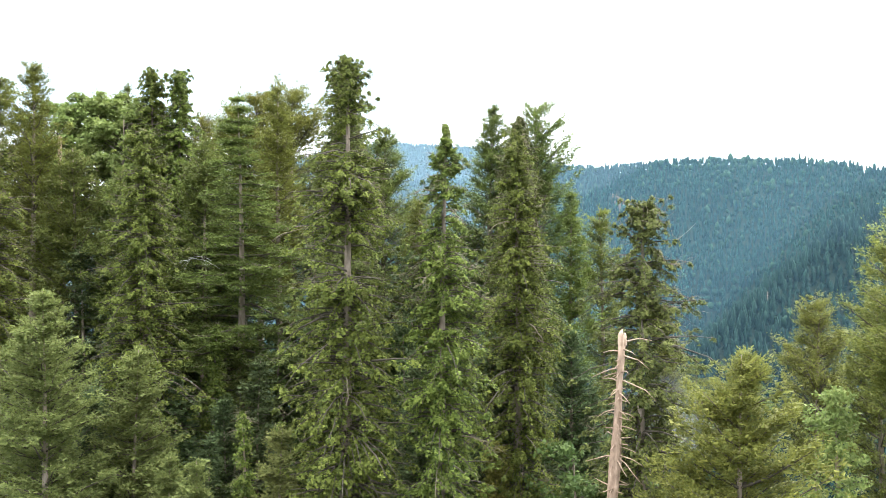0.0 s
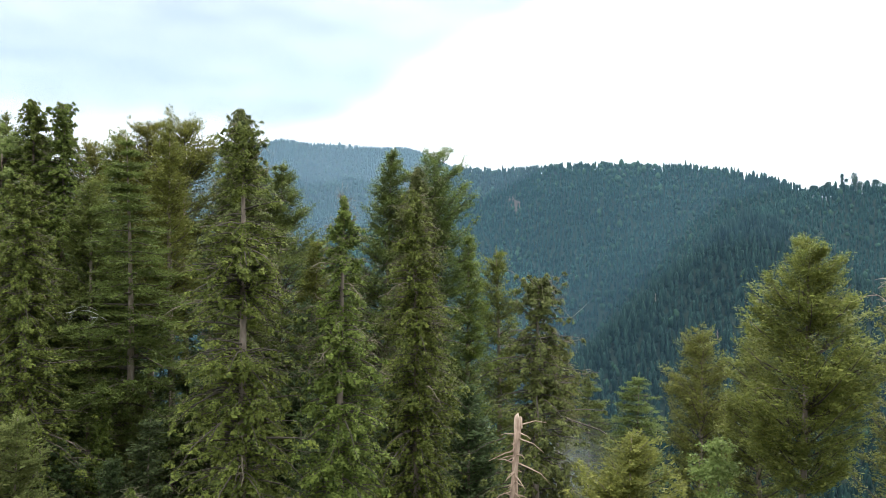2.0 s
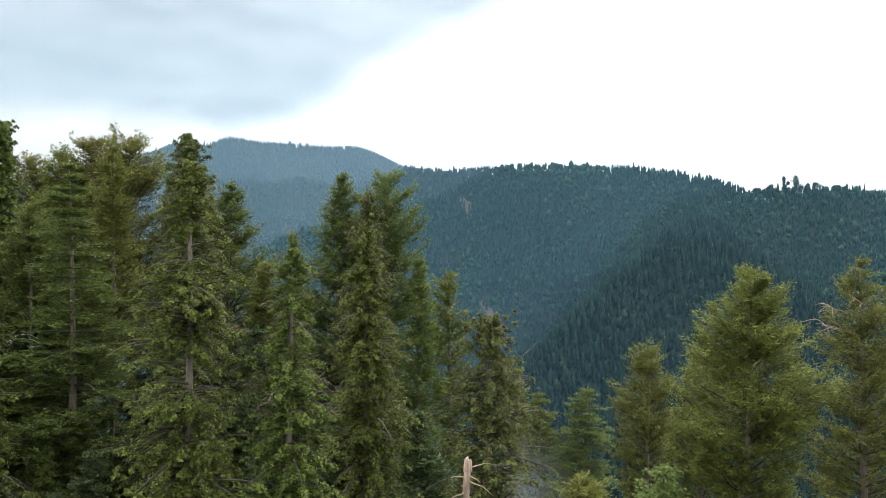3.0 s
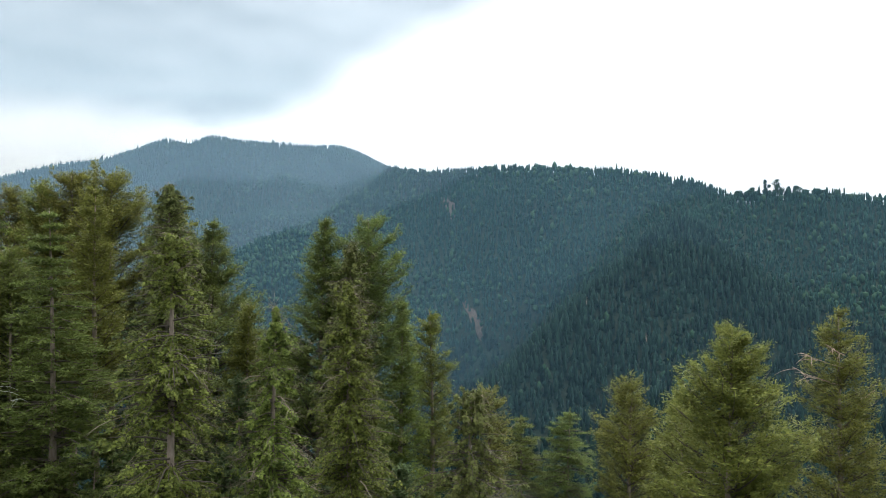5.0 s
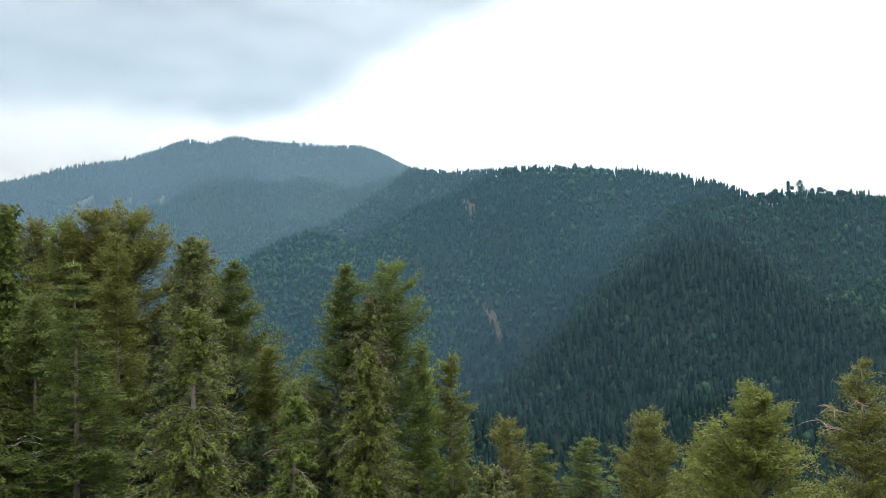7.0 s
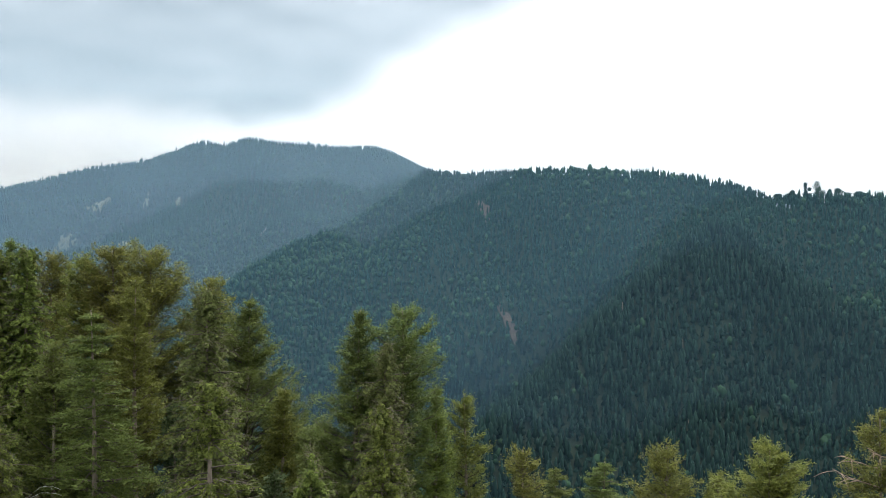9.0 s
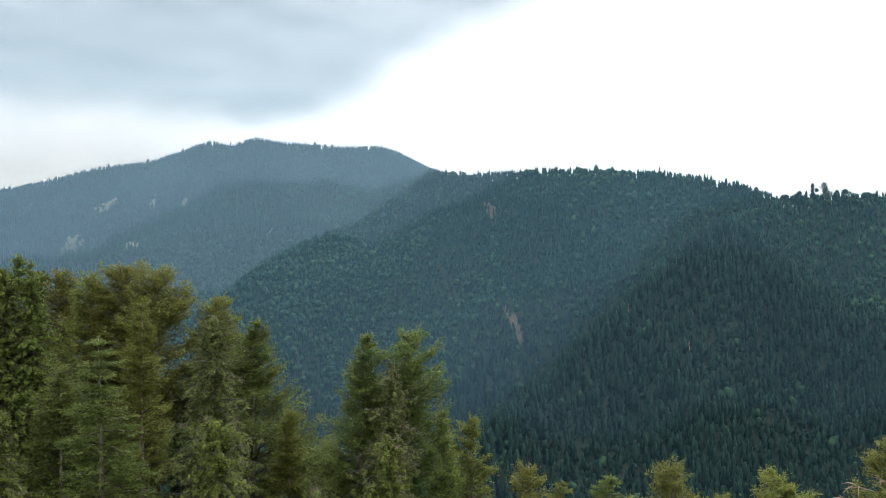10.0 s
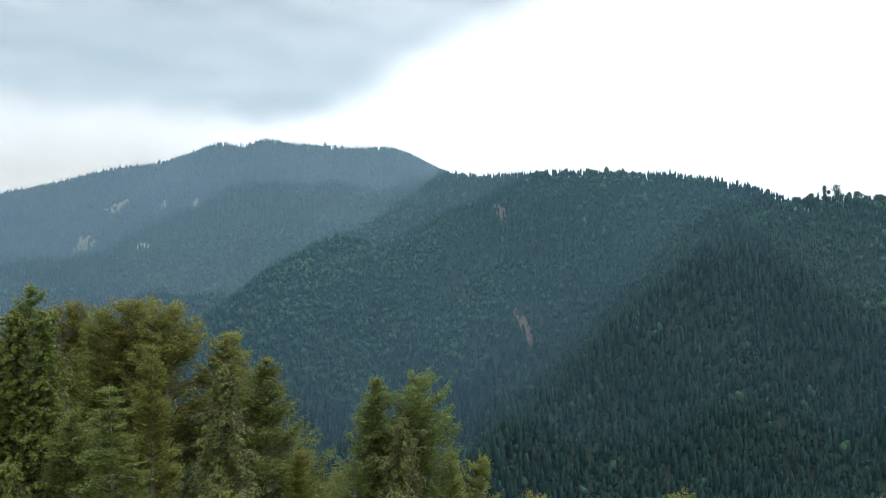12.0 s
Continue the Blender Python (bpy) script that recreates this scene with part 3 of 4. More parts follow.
def ivy_tree(x, y, top, r, label, base=0.0, neck=0.62, tip=0.3, leaf=0.18, gloss=IVY, dry=1.0, bald=(), lean=(0, 0), detail=1.0, gaps=0.3, skew=0.0, bare=0.9, taper=0.65):
    """An old conifer curtained in a leafy climber; bald: stretches of bare trunk; neck: where the column narrows to its top; skew: lopsidedness."""
    e = thing("ivy_clad_conifer", x, y, label, "tree", "climber-clad conifers")
    h = top - e.location.z
    line = trunk_line(h, 0.3, lean)
    stem, wood, green, dead = Shape(), Shape(), Shape(), Shape()
    zt = line[:, 2] / h
    tube(stem, line, (0.011 * h + 0.1) * np.clip(1.05 - 0.95 * zt, 0.06, 1.2), 10, 0.06)
    ph = rng.uniform(0, 6.28, 8)

    def reach(t, a):
        """How far the curtain stands from the trunk at height t and bearing a."""
        env = np.where(t < neck, 0.96 + 0.26 * (1 - t / neck) + 0.06 * np.sin(t * 9 + ph[0]), tip + (1 - tip) * np.clip(1 - (t - neck) / (1 - neck), 0, 1) ** taper)
        env = env * np.where(t > 0.97, 1 - 0.6 * ((t - 0.97) / 0.03), 1)
        lump = 1 + 0.10 * np.sin(2 * a + 9 * t + ph[1]) + 0.09 * np.sin(3 * a - 21 * t + ph[2]) + 0.13 * np.sin(5 * a + 37 * t + ph[3]) + 0.11 * np.sin(4 * a - 66 * t + ph[4])
        lump = lump + np.clip((t - 0.55) / 0.3, 0, 1) * (0.2 * np.sin(2 * a + 52 * t + ph[5]) + 0.16 * np.sin(a - 90 * t + ph[6]))
        return r * env * lump * (1 + skew * np.cos(a) * (1 - t))

    area = 2 * np.pi * r * h * 0.75
    n = int(area * 1.9 * detail)
    t, a = rng.uniform(base, 1, n), rng.uniform(0, 2 * np.pi, n)
    hole = np.sin(4 * a + 30 * t + ph[5]) + np.sin(3 * a - 47 * t + ph[6]) + np.sin(7 * a + 71 * t + ph[7])
    keep = (hole > -0.8) | (rng.uniform(size=n) > gaps * 2.4)
    for lo, hi in bald:
        keep &= ~((t > lo) & (t < hi) & (rng.uniform(size=n) < bare))
    t, a = t[keep], a[keep]
    n = len(t)
    o = np.stack([np.cos(a), np.sin(a), np.zeros(n)], 1)
    ln = reach(t, a) * np.where(rng.uniform(size=n) < 0.12, rng.uniform(1.05, 1.35, n), rng.uniform(0.5, 1.04, n))
    droop = np.where(t < 0.92, rng.uniform(-0.75, -0.1, n), rng.uniform(-0.2, 0.6, n))
    root = on_line(line, t * h)

    def along(q, who=slice(None)):
        """Points at the share q of the boughs' length."""
        return root[who] + (o[who] * q + np.array([0, 0, 1.0]) * (0.28 * q + droop[who][:, None] * q * q)) * ln[who][:, None]

    for i in range(n):
        tube(wood, np.concatenate([along(q, slice(i, i + 1)) for q in (0.0, 0.35, 0.7, 1.0)]), np.linspace(0.016 * ln[i] + 0.022, 0.012, 4), 3)
    # pads of leaves along each bough: domed above, hanging at the rim
    side = np.stack([-np.sin(a), np.cos(a), np.zeros(n)], 1)
    c = along(np.full((n, 1), 0.92))
    thin = np.clip((t - 0.6) / 0.4, 0, 1)                     # the top is looser
    for q, k, wide in ((0.4, 14, 0.42), (0.7, 28, 0.52), (0.98, 30, 0.44)):
        pad = along(q + rng.uniform(-0.1, 0.06, (n, 1)))
        rad = wide * (rng.uniform(0.6, 1.3, n) * (1 - 0.6 * thin))[:, None, None]
        way, off = rng.uniform(0, 2 * np.pi, (n, k, 1)), np.sqrt(rng.uniform(0, 1, (n, k, 1)))
        fwd, lat = off * np.cos(way) * rad, off * np.sin(way) * rad * 0.85
        fall = -0.62 * rad * off ** 2 - 0.45 * np.maximum(fwd, 0) + rng.uniform(-0.12, 0.05, (n, k, 1))
        pos = pad[:, None] + o[:, None] * fwd + side[:, None] * lat + np.array([0, 0, 1.0]) * fall
        face = unit(o[:, None] * (0.35 + 0.7 * fwd / rad) + side[:, None] * 0.6 * lat / rad + np.array([0, 0, 0.85]))
        leaves(green, pos.reshape(-1, 3), face.reshape(-1, 3), leaf, 0.36)
        mat_at = pos[:, :5].reshape(-1, 3) - np.array([0, 0, 0.13])
        leaves(green, mat_at, face[:, :5].reshape(-1, 3), 1.6 * leaf * np.repeat(1 - 0.5 * thin, 5)[:, None], 0.4)
    # leaves that cling to the trunk itself
    m = int(h * 110 * detail)
    tt, aa = rng.uniform(max(base, 0.05), 0.97, m), rng.uniform(0, 2 * np.pi, m)
    cling = np.sin(19 * tt + ph[0]) + np.sin(43 * tt + 2 * aa + ph[1]) > -0.7
    for lo, hi in bald:
        cling &= ~((tt > lo) & (tt < hi))
    tt, aa = tt[cling], aa[cling]
    oo = np.stack([np.cos(aa), np.sin(aa), np.zeros(len(aa))], 1)
    leaves(green, on_line(line, tt * h) + oo * ((0.012 * h + 0.1) * (1.05 - 0.95 * tt) + rng.uniform(0.05, 0.7, len(tt)))[:, None], unit(oo + [0, 0, 0.5]), leaf, 0.4)
    # dry twigs: thin all over, thicker in knots and towards the tip
    knots = rng.uniform(0.2, 0.95, 7)
    near_knot = np.min(np.abs(t[:, None] - knots), 1) < 0.018
    twigs(dead, c, unit(o + [0, 0, 0.1]), 0.85, int(240 * dry), 1.0, 0.010)
    if near_knot.any():
        twigs(dead, c[near_knot], unit(o + [0, 0, 0.1])[near_knot], 1.0, int(150 * dry), 1.0, 0.011)
    high = t > 0.72
    twigs(dead, c[high], unit(o + [0, 0, 0.5])[high], 0.75, int(260 * dry), 0.7, 0.010)
    part("trunk", stem, BARK, e, smooth=True)
    tagged(part("boughwood", wood, BRANCH, e), kind="stuff")
    part("climber_leaves", green, gloss, e, "glossy green climbing leaves")
    tagged(part("dry_twiggery", dead, TWIG, e, "pale leafless twigs"), kind="stuff")
    return e


def broadleaf(x, y, top, r, label, crown=0.5, leaf=0.34, gloss=LEAF_BRIGHT, detail=1.0):
    """A round-headed deciduous tree."""
    e = thing("broadleaf_tree", x, y, label, "tree", "broad-leaved trees of the near wood")
    h = top - e.location.z
    line = trunk_line(h * 0.92, 0.4)
    stem, wood, green = Shape(), Shape(), Shape()
    tube(stem, line, (0.012 * h + 0.06) * np.clip(1.05 - line[:, 2] / h, 0.05, 1.2), 8, 0.05)
    for i in range(int(46 * detail)):
        t = 1 - crown * rng.uniform(0.02, 1.0)
        a = rng.uniform(0, 2 * np.pi)
        env = math.sin(math.pi * min(0.97, max(0.12, (1 - t) / crown * 0.8 + 0.1))) ** 0.6
        ln = r * env * rng.uniform(0.7, 1.1)
        o = np.array([np.cos(a), np.sin(a), 0])
        u = np.linspace(0, 1, 5)[:, None]
        pts = on_line(line, np.array([(t - 0.06) * h]))[0] + o * ln * u + np.array([0, 0, 1.0]) * ln * 0.55 * u ** 0.8 + 0.06 * ln * rng.standard_normal((5, 3)) * u
        tube(wood, pts, np.linspace(0.02 * ln + 0.02, 0.012, 5), 4)
        for q in rng.uniform(0.4, 1.05, 8):
            c = np.array([np.interp(q, u[:, 0], pts[:, m]) for m in range(3)]) + 0.25 * rng.standard_normal(3)
            k = 22
            leaves(green, c + rng.standard_normal((k, 3)) * [0.34, 0.34, 0.2], np.tile(unit(o * 0.5 + [0, 0, 0.9]), (k, 1)), leaf, 0.6)
    part("trunk", stem, BARK, e, smooth=True)
    tagged(part("boughwood", wood, BRANCH, e), kind="stuff")
    part("crown", green, gloss, e)
    return e


def snag(x, y, top, r, lean, label, stubs=70):
    """A dead standing trunk with broken branch stubs."""
    e = thing("dead_tree", x, y, label, "dead tree", "")
    h = top - e.location.z
    line = trunk_line(h, 0.12, lean, 22)
    stem, wood = Shape(), Shape()
    tube(stem, line, r * np.clip(1.0 - 0.7 * line[:, 2] / h, 0.2, 1.2) * (1 + 0.16 * rng.standard_normal(22)), 14, 0.13)
    for i in range(stubs):
        t = rng.uniform(0.45, 0.99)
        a = rng.uniform(0, 2 * np.pi)
        o = np.array([np.cos(a), np.sin(a), rng.uniform(-0.3, 0.35)])
        ln = rng.uniform(0.25, 1.1) if rng.uniform() < 0.8 else rng.uniform(1.1, 2.0)
        u = np.linspace(0, 1, 4)[:, None]
        pts = on_line(line, np.array([t * h]))[0] + o * ln * u + np.array([0, 0, -1.0]) * 0.25 * ln * u * u + 0.05 * ln * rng.standard_normal((4, 3)) * u
        tube(wood, pts, np.linspace(0.052, 0.014, 4), 4)
    for i in range(4):
        a = rng.uniform(0, 2 * np.pi)
        foot_at = line[-1] + np.array([np.cos(a), np.sin(a), 0]) * 0.2 * r - [0, 0, 0.5]
        tube(stem, np.stack([foot_at, foot_at + [0, 0, 0.6], foot_at + [0.04, 0.02, rng.uniform(0.65, 0.9)]]), np.array([0.13, 0.10, 0.02]) * r / 0.5, 4)
    part("trunk", stem, DEADWOOD, e, smooth=True)
    tagged(part("stub_wood", wood, DEADWOOD, e), kind="stuff")
    return e


IVY_LABEL = "tall old conifer wrapped in green climbing leaves and dry twigs"
tallest = ivy_tree(-6.3, 54, 32.2, 3.7, "tallest climber-clad conifer with a bare stretch of trunk", bald=((0.70, 0.745), (0.87, 0.91)), neck=0.72, tip=0.24, taper=0.85)
ivy_tree(-8.8, 76, 36.8, 3.8, IVY_LABEL, gloss=IVY_DULL, neck=0.58, tip=0.12, dry=1.2, gaps=0.36)
slender = ivy_tree(0.0, 53, 27.8, 2.75, "slender climber-clad conifer with crooked dead boughs", neck=0.68, taper=0.8, tip=0.12, dry=1.5, bald=((0.83, 0.89),), bare=0.55, gaps=0.34)
pointed = ivy_tree(5.6, 63.5, 29.0, 3.6, "climber-clad conifer with a pointed leafy top", neck=0.5, tip=0.06, taper=0.7)
ivy_tree(6.6, 76, 32.0, 3.2, IVY_LABEL, gloss=IVY_DULL, neck=0.6, tip=0.08, dry=1.2, gaps=0.36)
ivy_tree(11.9, 50, 22.8, 3.2, "shorter climber-clad conifer beside the dead trunk", gloss=IVY_DULL, neck=0.68, tip=0.25, dry=1.0, gaps=0.38, skew=0.25)
ivy_tree(-25.2, 71, 30.0, 4.4, "broad climber-clad conifer bright with fresh leaves", neck=0.45, tip=0.14)
ivy_tree(-33.0, 95, 40.2, 2.6, "climber-clad conifer, one of two close spires", neck=0.72, tip=0.30, leaf=0.22, detail=1.3)
ivy_tree(-29.6, 95, 40.0, 2.6, "climber-clad conifer, one of two close spires", neck=0.72, tip=0.30, leaf=0.22, detail=1.3)
ivy_tree(-38.5, 72, 29, 4.2, "climber-clad conifer bright with fresh leaves", neck=0.6, tip=0.2, detail=0.8)
ivy_tree(-20.6, 75.6, 13.4, 1.9, "small pointed conifer overgrown by a climber", neck=0.3, tip=0.12, dry=0.4)
ivy_tree(-13.2, 56, 9.2, 1.2, "small pointed conifer overgrown by a climber", neck=0.3, tip=0.12, dry=0.3)

# tall pines and firs
fir = pine(-19.2, 79.5, 34.8, 7.2, "broad fir with level tiers of boughs and a bare lower trunk", 0.12, 0.45, "tier", NEEDLE_DARK, 1.0, name="fir_tree", blunt=0.72)
pine(-17.0, 88, 37.2, 3.6, "slim half-bare pine standing behind the fir", 0.3, 0.5, "round", NEEDLE, 0.9, sparse=0.7)
pine(-18.5, 104.5, 39.9, 6.2, "tall pine with a wide clumpy crown", 0.38, 0.66, "round", NEEDLE_GOLD, 0.7, blunt=0.42, dense=1.2)
pine(-24.0, 110, 40.0, 5.6, "tall pine with a wide clumpy crown", 0.38, 0.66, "round", NEEDLE_GOLD, 0.65, blunt=0.42, dense=1.2)
pine(-28.0, 111, 39.0, 5.0, "tall pine with a ragged crown", 0.38, 0.62, "round", NEEDLE, 0.65, blunt=0.48, dense=1.1)
pine(-35.0, 121, 39.2, 5.6, "tall pine with a ragged crown", 0.38, 0.62, "round", NEEDLE_GOLD, 0.6, blunt=0.48, dense=1.1)
pine(-43.5, 131, 41.0, 5.0, "tall dark pine on the crest of the hill", 0.38, 0.6, "round", NEEDLE_DARK, 0.6)
pine(-12.4, 105, 36.2, 5.0, "tall pine with a wide clumpy crown", 0.38, 0.66, "round", NEEDLE_GOLD, 0.65, blunt=0.42, dense=1.2)
pine(-6.9, 100, 34.4, 10.4, "dense dark conical pine", 0.25, 0.4, "round", NEEDLE_DARK, 0.85, blunt=0.85, dense=1.15)
pine(-2.9, 92, 25.4, 3.6, "smaller pointed pine beside a taller one", 0.1, 0.3, "round", NEEDLE, 0.9)
pine(2.0, 120, 15.4, 3.6, "dark pine low on the slope", 0.1, 0.55, "round", NEEDLE_DARK, 0.6)
pine(4.7, 84, 34.4, 6.6, "dense dark pine with a pointed top", 0.2, 0.42, "round", NEEDLE_DARK, 1.0, blunt=0.78, dense=1.2)
pine(9.0, 84.6, 34.3, 4.4, "pine with a loose head of rounded tufts", 0.3, 0.8, "round", NEEDLE_DARK, 1.0, sparse=0.8, blunt=0.45, dense=1.35)
pine(13.0, 87.7, 26.0, 3.6, "green pine beneath taller neighbours", 0.15, 0.4, "round", NEEDLE, 0.95)
pine(17.3, 92, 24.4, 3.4, "loose pine with open boughs", 0.42, 0.74, "round", NEEDLE, 0.95, sparse=0.75)
domed = pine(35.6, 62.0, 25.3, 6.8, "broad domed pine with a straight bare lower trunk", 0.55, 0.70, "round", NEEDLE_GOLD, 1.15, blunt=0.68, dense=1.25)
grey_limbed = pine(52.7, 70, 26.0, 6.4, "open pine with bare grey limbs", 0.25, 0.55, "round", NEEDLE_GOLD, 1.0, sparse=0.75)
pine(48.0, 108, 13.6, 6.0, "pale yellowish pine with a rounded head", 0.45, 0.7, "round", NEEDLE_GOLD, 0.65, blunt=0.5)
pine(45.0, 86, 16.0, 4.4, "green pine on the falling slope", 0.2, 0.65, "round", NEEDLE, 0.9)
pine(15.2, 42.7, 14.6, 6.0, "bushy yellow-green pine with drooping dry branches", 0.1, 0.35, "round", NEEDLE_GOLD, 1.25, blunt=0.6, dense=1.3)
pine(31.5, 119.5, 11.0, 4.0, "loose pine with open boughs", 0.45, 0.82, "round", NEEDLE_GOLD, 0.65, sparse=0.8)
pine(52.5, 146, 2.0, 7.0, "dark fir low on the slope", 0.4, 0.7, "tier", NEEDLE_DARK, 0.75, name="fir_tree")
pine(43.0, 144, 1.5, 6.0, "dark fir low on the slope", 0.4, 0.7, "tier", NEEDLE_DARK, 0.75, name="fir_tree")
pine(-46.5, 88, 37.5, 5.0, "tall ragged pine beside leafy crowns", 0.25, 0.6, "round", NEEDLE, 0.8, blunt=0.5)
pine(-42.0, 86, 38.8, 4.8, "tall ragged pine beside leafy crowns", 0.15, 0.55, "round", NEEDLE, 0.9, sparse=0.8)
pine(-38.6, 103, 40.2, 3.6, "tall ragged pine beside leafy crowns", 0.15, 0.55, "round", NEEDLE_DARK, 0.65, sparse=0.8)

# bare boughs that stand out from their trees
def bough(tree, z, bearing, length, rise, droop, start=0.3, thick=0.045, forks=5, material=TWIG, name="dead_bough", label="crooked leafless bough"):
    """A forked dead bough at world height z; bearing in degrees, 0 to the right and -90 towards the clearing."""
    s = Shape()
    z0 = z - tree.location.z
    a = radians(bearing)
    o = np.array([math.cos(a), math.sin(a), 0])
    u = np.linspace(0, 1, 7)[:, None]
    pts = np.array([0, 0, z0]) + o * (start + length * u) + np.array([0, 0, 1.0]) * length * (rise * u + droop * u * u) + 0.03 * length * rng.standard_normal((7, 3)) * u
    tube(s, pts, np.linspace(thick, thick * 0.3, 7), 6)
    for i in range(forks):
        q = rng.uniform(0.3, 0.95)
        p = np.array([np.interp(q, u[:, 0], pts[:, m]) for m in range(3)])
        d = unit(o + 0.9 * rng.standard_normal(3) * [1, 1, 0.6])
        w = np.linspace(0, 1, 4)[:, None]
        ln = length * rng.uniform(0.25, 0.5)
        tube(s, p + d * ln * w + np.array([0, 0, -0.3]) * ln * w * w, np.linspace(thick * 0.5, thick * 0.15, 4), 4)
    part(name, s, material, tree, label)


LICHEN = solid("lichen_white_wood", (0.34, 0.34, 0.31), (0.46, 0.46, 0.43), (0.58, 0.58, 0.55), (4, 4, 4))
for turn_z, turn_b, turn_l in ((18.6, -150, 2.6), (18.2, -120, 2.2), (18.9, -170, 2.0)):
    bough(fir, turn_z, turn_b, turn_l, 0.7, -0.6, 2.6, 0.018, 5, LICHEN, "white_twig", "bleached white twig")
bough(slender, 6.8, -100, 2.4, -0.1, -0.75, 1.2, 0.05)
bough(slender, 8.4, -30, 1.8, 0.0, -0.15, 1.4, 0.05)
bough(slender, 23.6, -160, 1.6, 0.35, -0.5, 0.4, 0.05)
bough(slender, 22.4, -60, 2.2, 0.2, -0.6, 0.3, 0.05)
bough(slender, 18.5, -120, 1.8, 0.1, -0.5, 1.0, 0.05)
bough(tallest, 21.6, -165, 3.6, 0.0, -0.25, 0.4, 0.05)
bough(tallest, 23.5, -20, 2.6, 0.15, -0.5, 0.4, 0.05)
bough(tallest, 12.0, -80, 2.0, 0.0, -0.7, 1.8, 0.05)
bough(tallest, 29.8, -10, 1.5, 0.6, 0.2, 0.2, 0.05)
bough(pointed, 22.0, -140, 2.4, 0.2, -0.6, 0.8, 0.05)
bough(pointed, 14.5, -70, 2.0, 0.0, -0.6, 2.2, 0.05)
for turn_z, turn_b, turn_l in ((13.6, 178, 3.6), (14.8, 10, 2.4), (12.4, -35, 1.6), (11.8, 165, 1.2), (10.8, 20, 0.9), (13.0, -100, 1.4)):
    bough(domed, turn_z, turn_b, turn_l, 0.08, -0.05, 0.2, 0.05, 2, BARK, "bare_branch", "bare horizontal branch")
for turn_z, turn_b, turn_l in ((20.6, 178, 4.2), (18.9, 170, 4.8), (21.8, -150, 3.0), (17.0, 10, 3.8)):
    bough(grey_limbed, turn_z, turn_b, turn_l, 0.25, 0.1, 0.3, 0.08, 6, DEADWOOD, "bare_limb", "bare grey limb")

# young pines
pine(-28.5, 60, 17.0, 6.6, "young pale green pine with soft layered boughs", 0.05, 0.2, "young", NEEDLE_PALE, 1.15, name="young_pine", group="young pines")
pine(-23.4, 64, 12.3, 5.2, "young pale green pine with a bare leading shoot", 0.05, 0.18, "young", NEEDLE_PALE, 1.1, name="young_pine", group="young pines", sparse=0.85)
pine(-18.2, 79, 11.2, 3.6, "young bluish green pine below the fir", 0.05, 0.2, "young", NEEDLE_PALE, 1.0, name="young_pine", group="young pines")
pine(-10.2, 52, 8.9, 3.2, "young pale green pine", 0.05, 0.2, "young", NEEDLE_PALE, 1.1, name="young_pine", group="young pines")
pine(-16.2, 55, 6.2, 2.6, "young pale green pine", 0.05, 0.2, "young", NEEDLE_PALE, 1.1, name="young_pine", group="young pines")
pine(-19.5, 60, 5.2, 2.4, "young pale green pine", 0.05, 0.2, "young", NEEDLE_PALE, 1.0, name="young_pine", group="young pines")
pine(3.7, 61, 5.8, 2.0, "young yellowish pine below tall conifers", 0.05, 0.2, "young", NEEDLE_GOLD, 1.1, name="young_pine", group="young pines")

broadleaf(-44.2, 97, 38.2, 4.6, "bright green deciduous tree in fresh leaf", 0.5, 0.4, detail=1.9)
broadleaf(-40.5, 99, 39.4, 4.8, "bright green deciduous tree in fresh leaf", 0.5, 0.4, detail=1.9)
broadleaf(-36.4, 97, 38.0, 4.4, "bright green deciduous tree in fresh leaf", 0.5, 0.4, detail=1.9)
broadleaf(30.7, 65, 10.6, 2.5, "small bright green deciduous tree among pines", 0.7, 0.28)
snag(8.0, 44.5, 15.4, 0.54, (1.38, 0.0), "dead pale trunk, stripped of bark, with broken stubs", 120)
snag(-40.9, 90, 31.8, 0.5, (0.1, 0.0), "grey dead trunk standing among leafy trees", 40)


# ------------------------------------------------------------ the inhabited crest across the valley
def ridge_tree(x, y, h, w, conical, label):
    """A tall tree on the skyline, of many leafy clumps."""
    e = thing("skyline_tree", x, y, label, "tree", "trees on the far crest")
    stem, green = Shape(), Shape()
    line = trunk_line(h, 0.4)
    tube(stem, line, 0.45 * np.clip(1.05 - line[:, 2] / h, 0.1, 1.2), 6)
    n = 26
    t = rng.uniform(0.25, 1.0, n)
    env = (1 - t) ** 0.7 if conical else np.sin(np.pi * np.clip(t * 0.95 - 0.1, 0.05, 0.95)) ** 0.7
    a = rng.uniform(0, 2 * np.pi, n)
    rr = w / 2 * env * rng.uniform(0.3, 1.0, n)
    c = np.stack([rr * np.cos(a), rr * np.sin(a), t * h], 1)
    P = np.repeat(c, 100, 0) + rng.standard_normal((n * 100, 3)) * (0.10 * w)
    leaves(green, P, np.tile([0, 0, 1.0], (len(P), 1)), 1.5, 0.9)
    part("trunk", stem, BARK, e)
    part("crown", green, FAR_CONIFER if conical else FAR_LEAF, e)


for hx, hy, hh, hw, cone in [(716, 1272, 22, 6, True), (731, 1270, 20, 6, True), (752, 1268, 17, 14, False), (774, 1266, 20, 13, False), (797, 1264, 33, 9, True), (806, 1266, 27, 9, True), (822, 1262, 34, 21, False), (838, 1260, 24, 10, True), (852, 1258, 25, 15, False), (868, 1256, 20, 13, False), (884, 1252, 22, 13, False), (899, 1250, 21, 14, False), (918, 1248, 24, 12, True), (935, 1246, 22, 15, False)]:
    ridge_tree(hx, hy, hh, hw, cone, "pointed conifer standing on the bright far crest" if cone else "round leafy tree standing on the bright far crest")


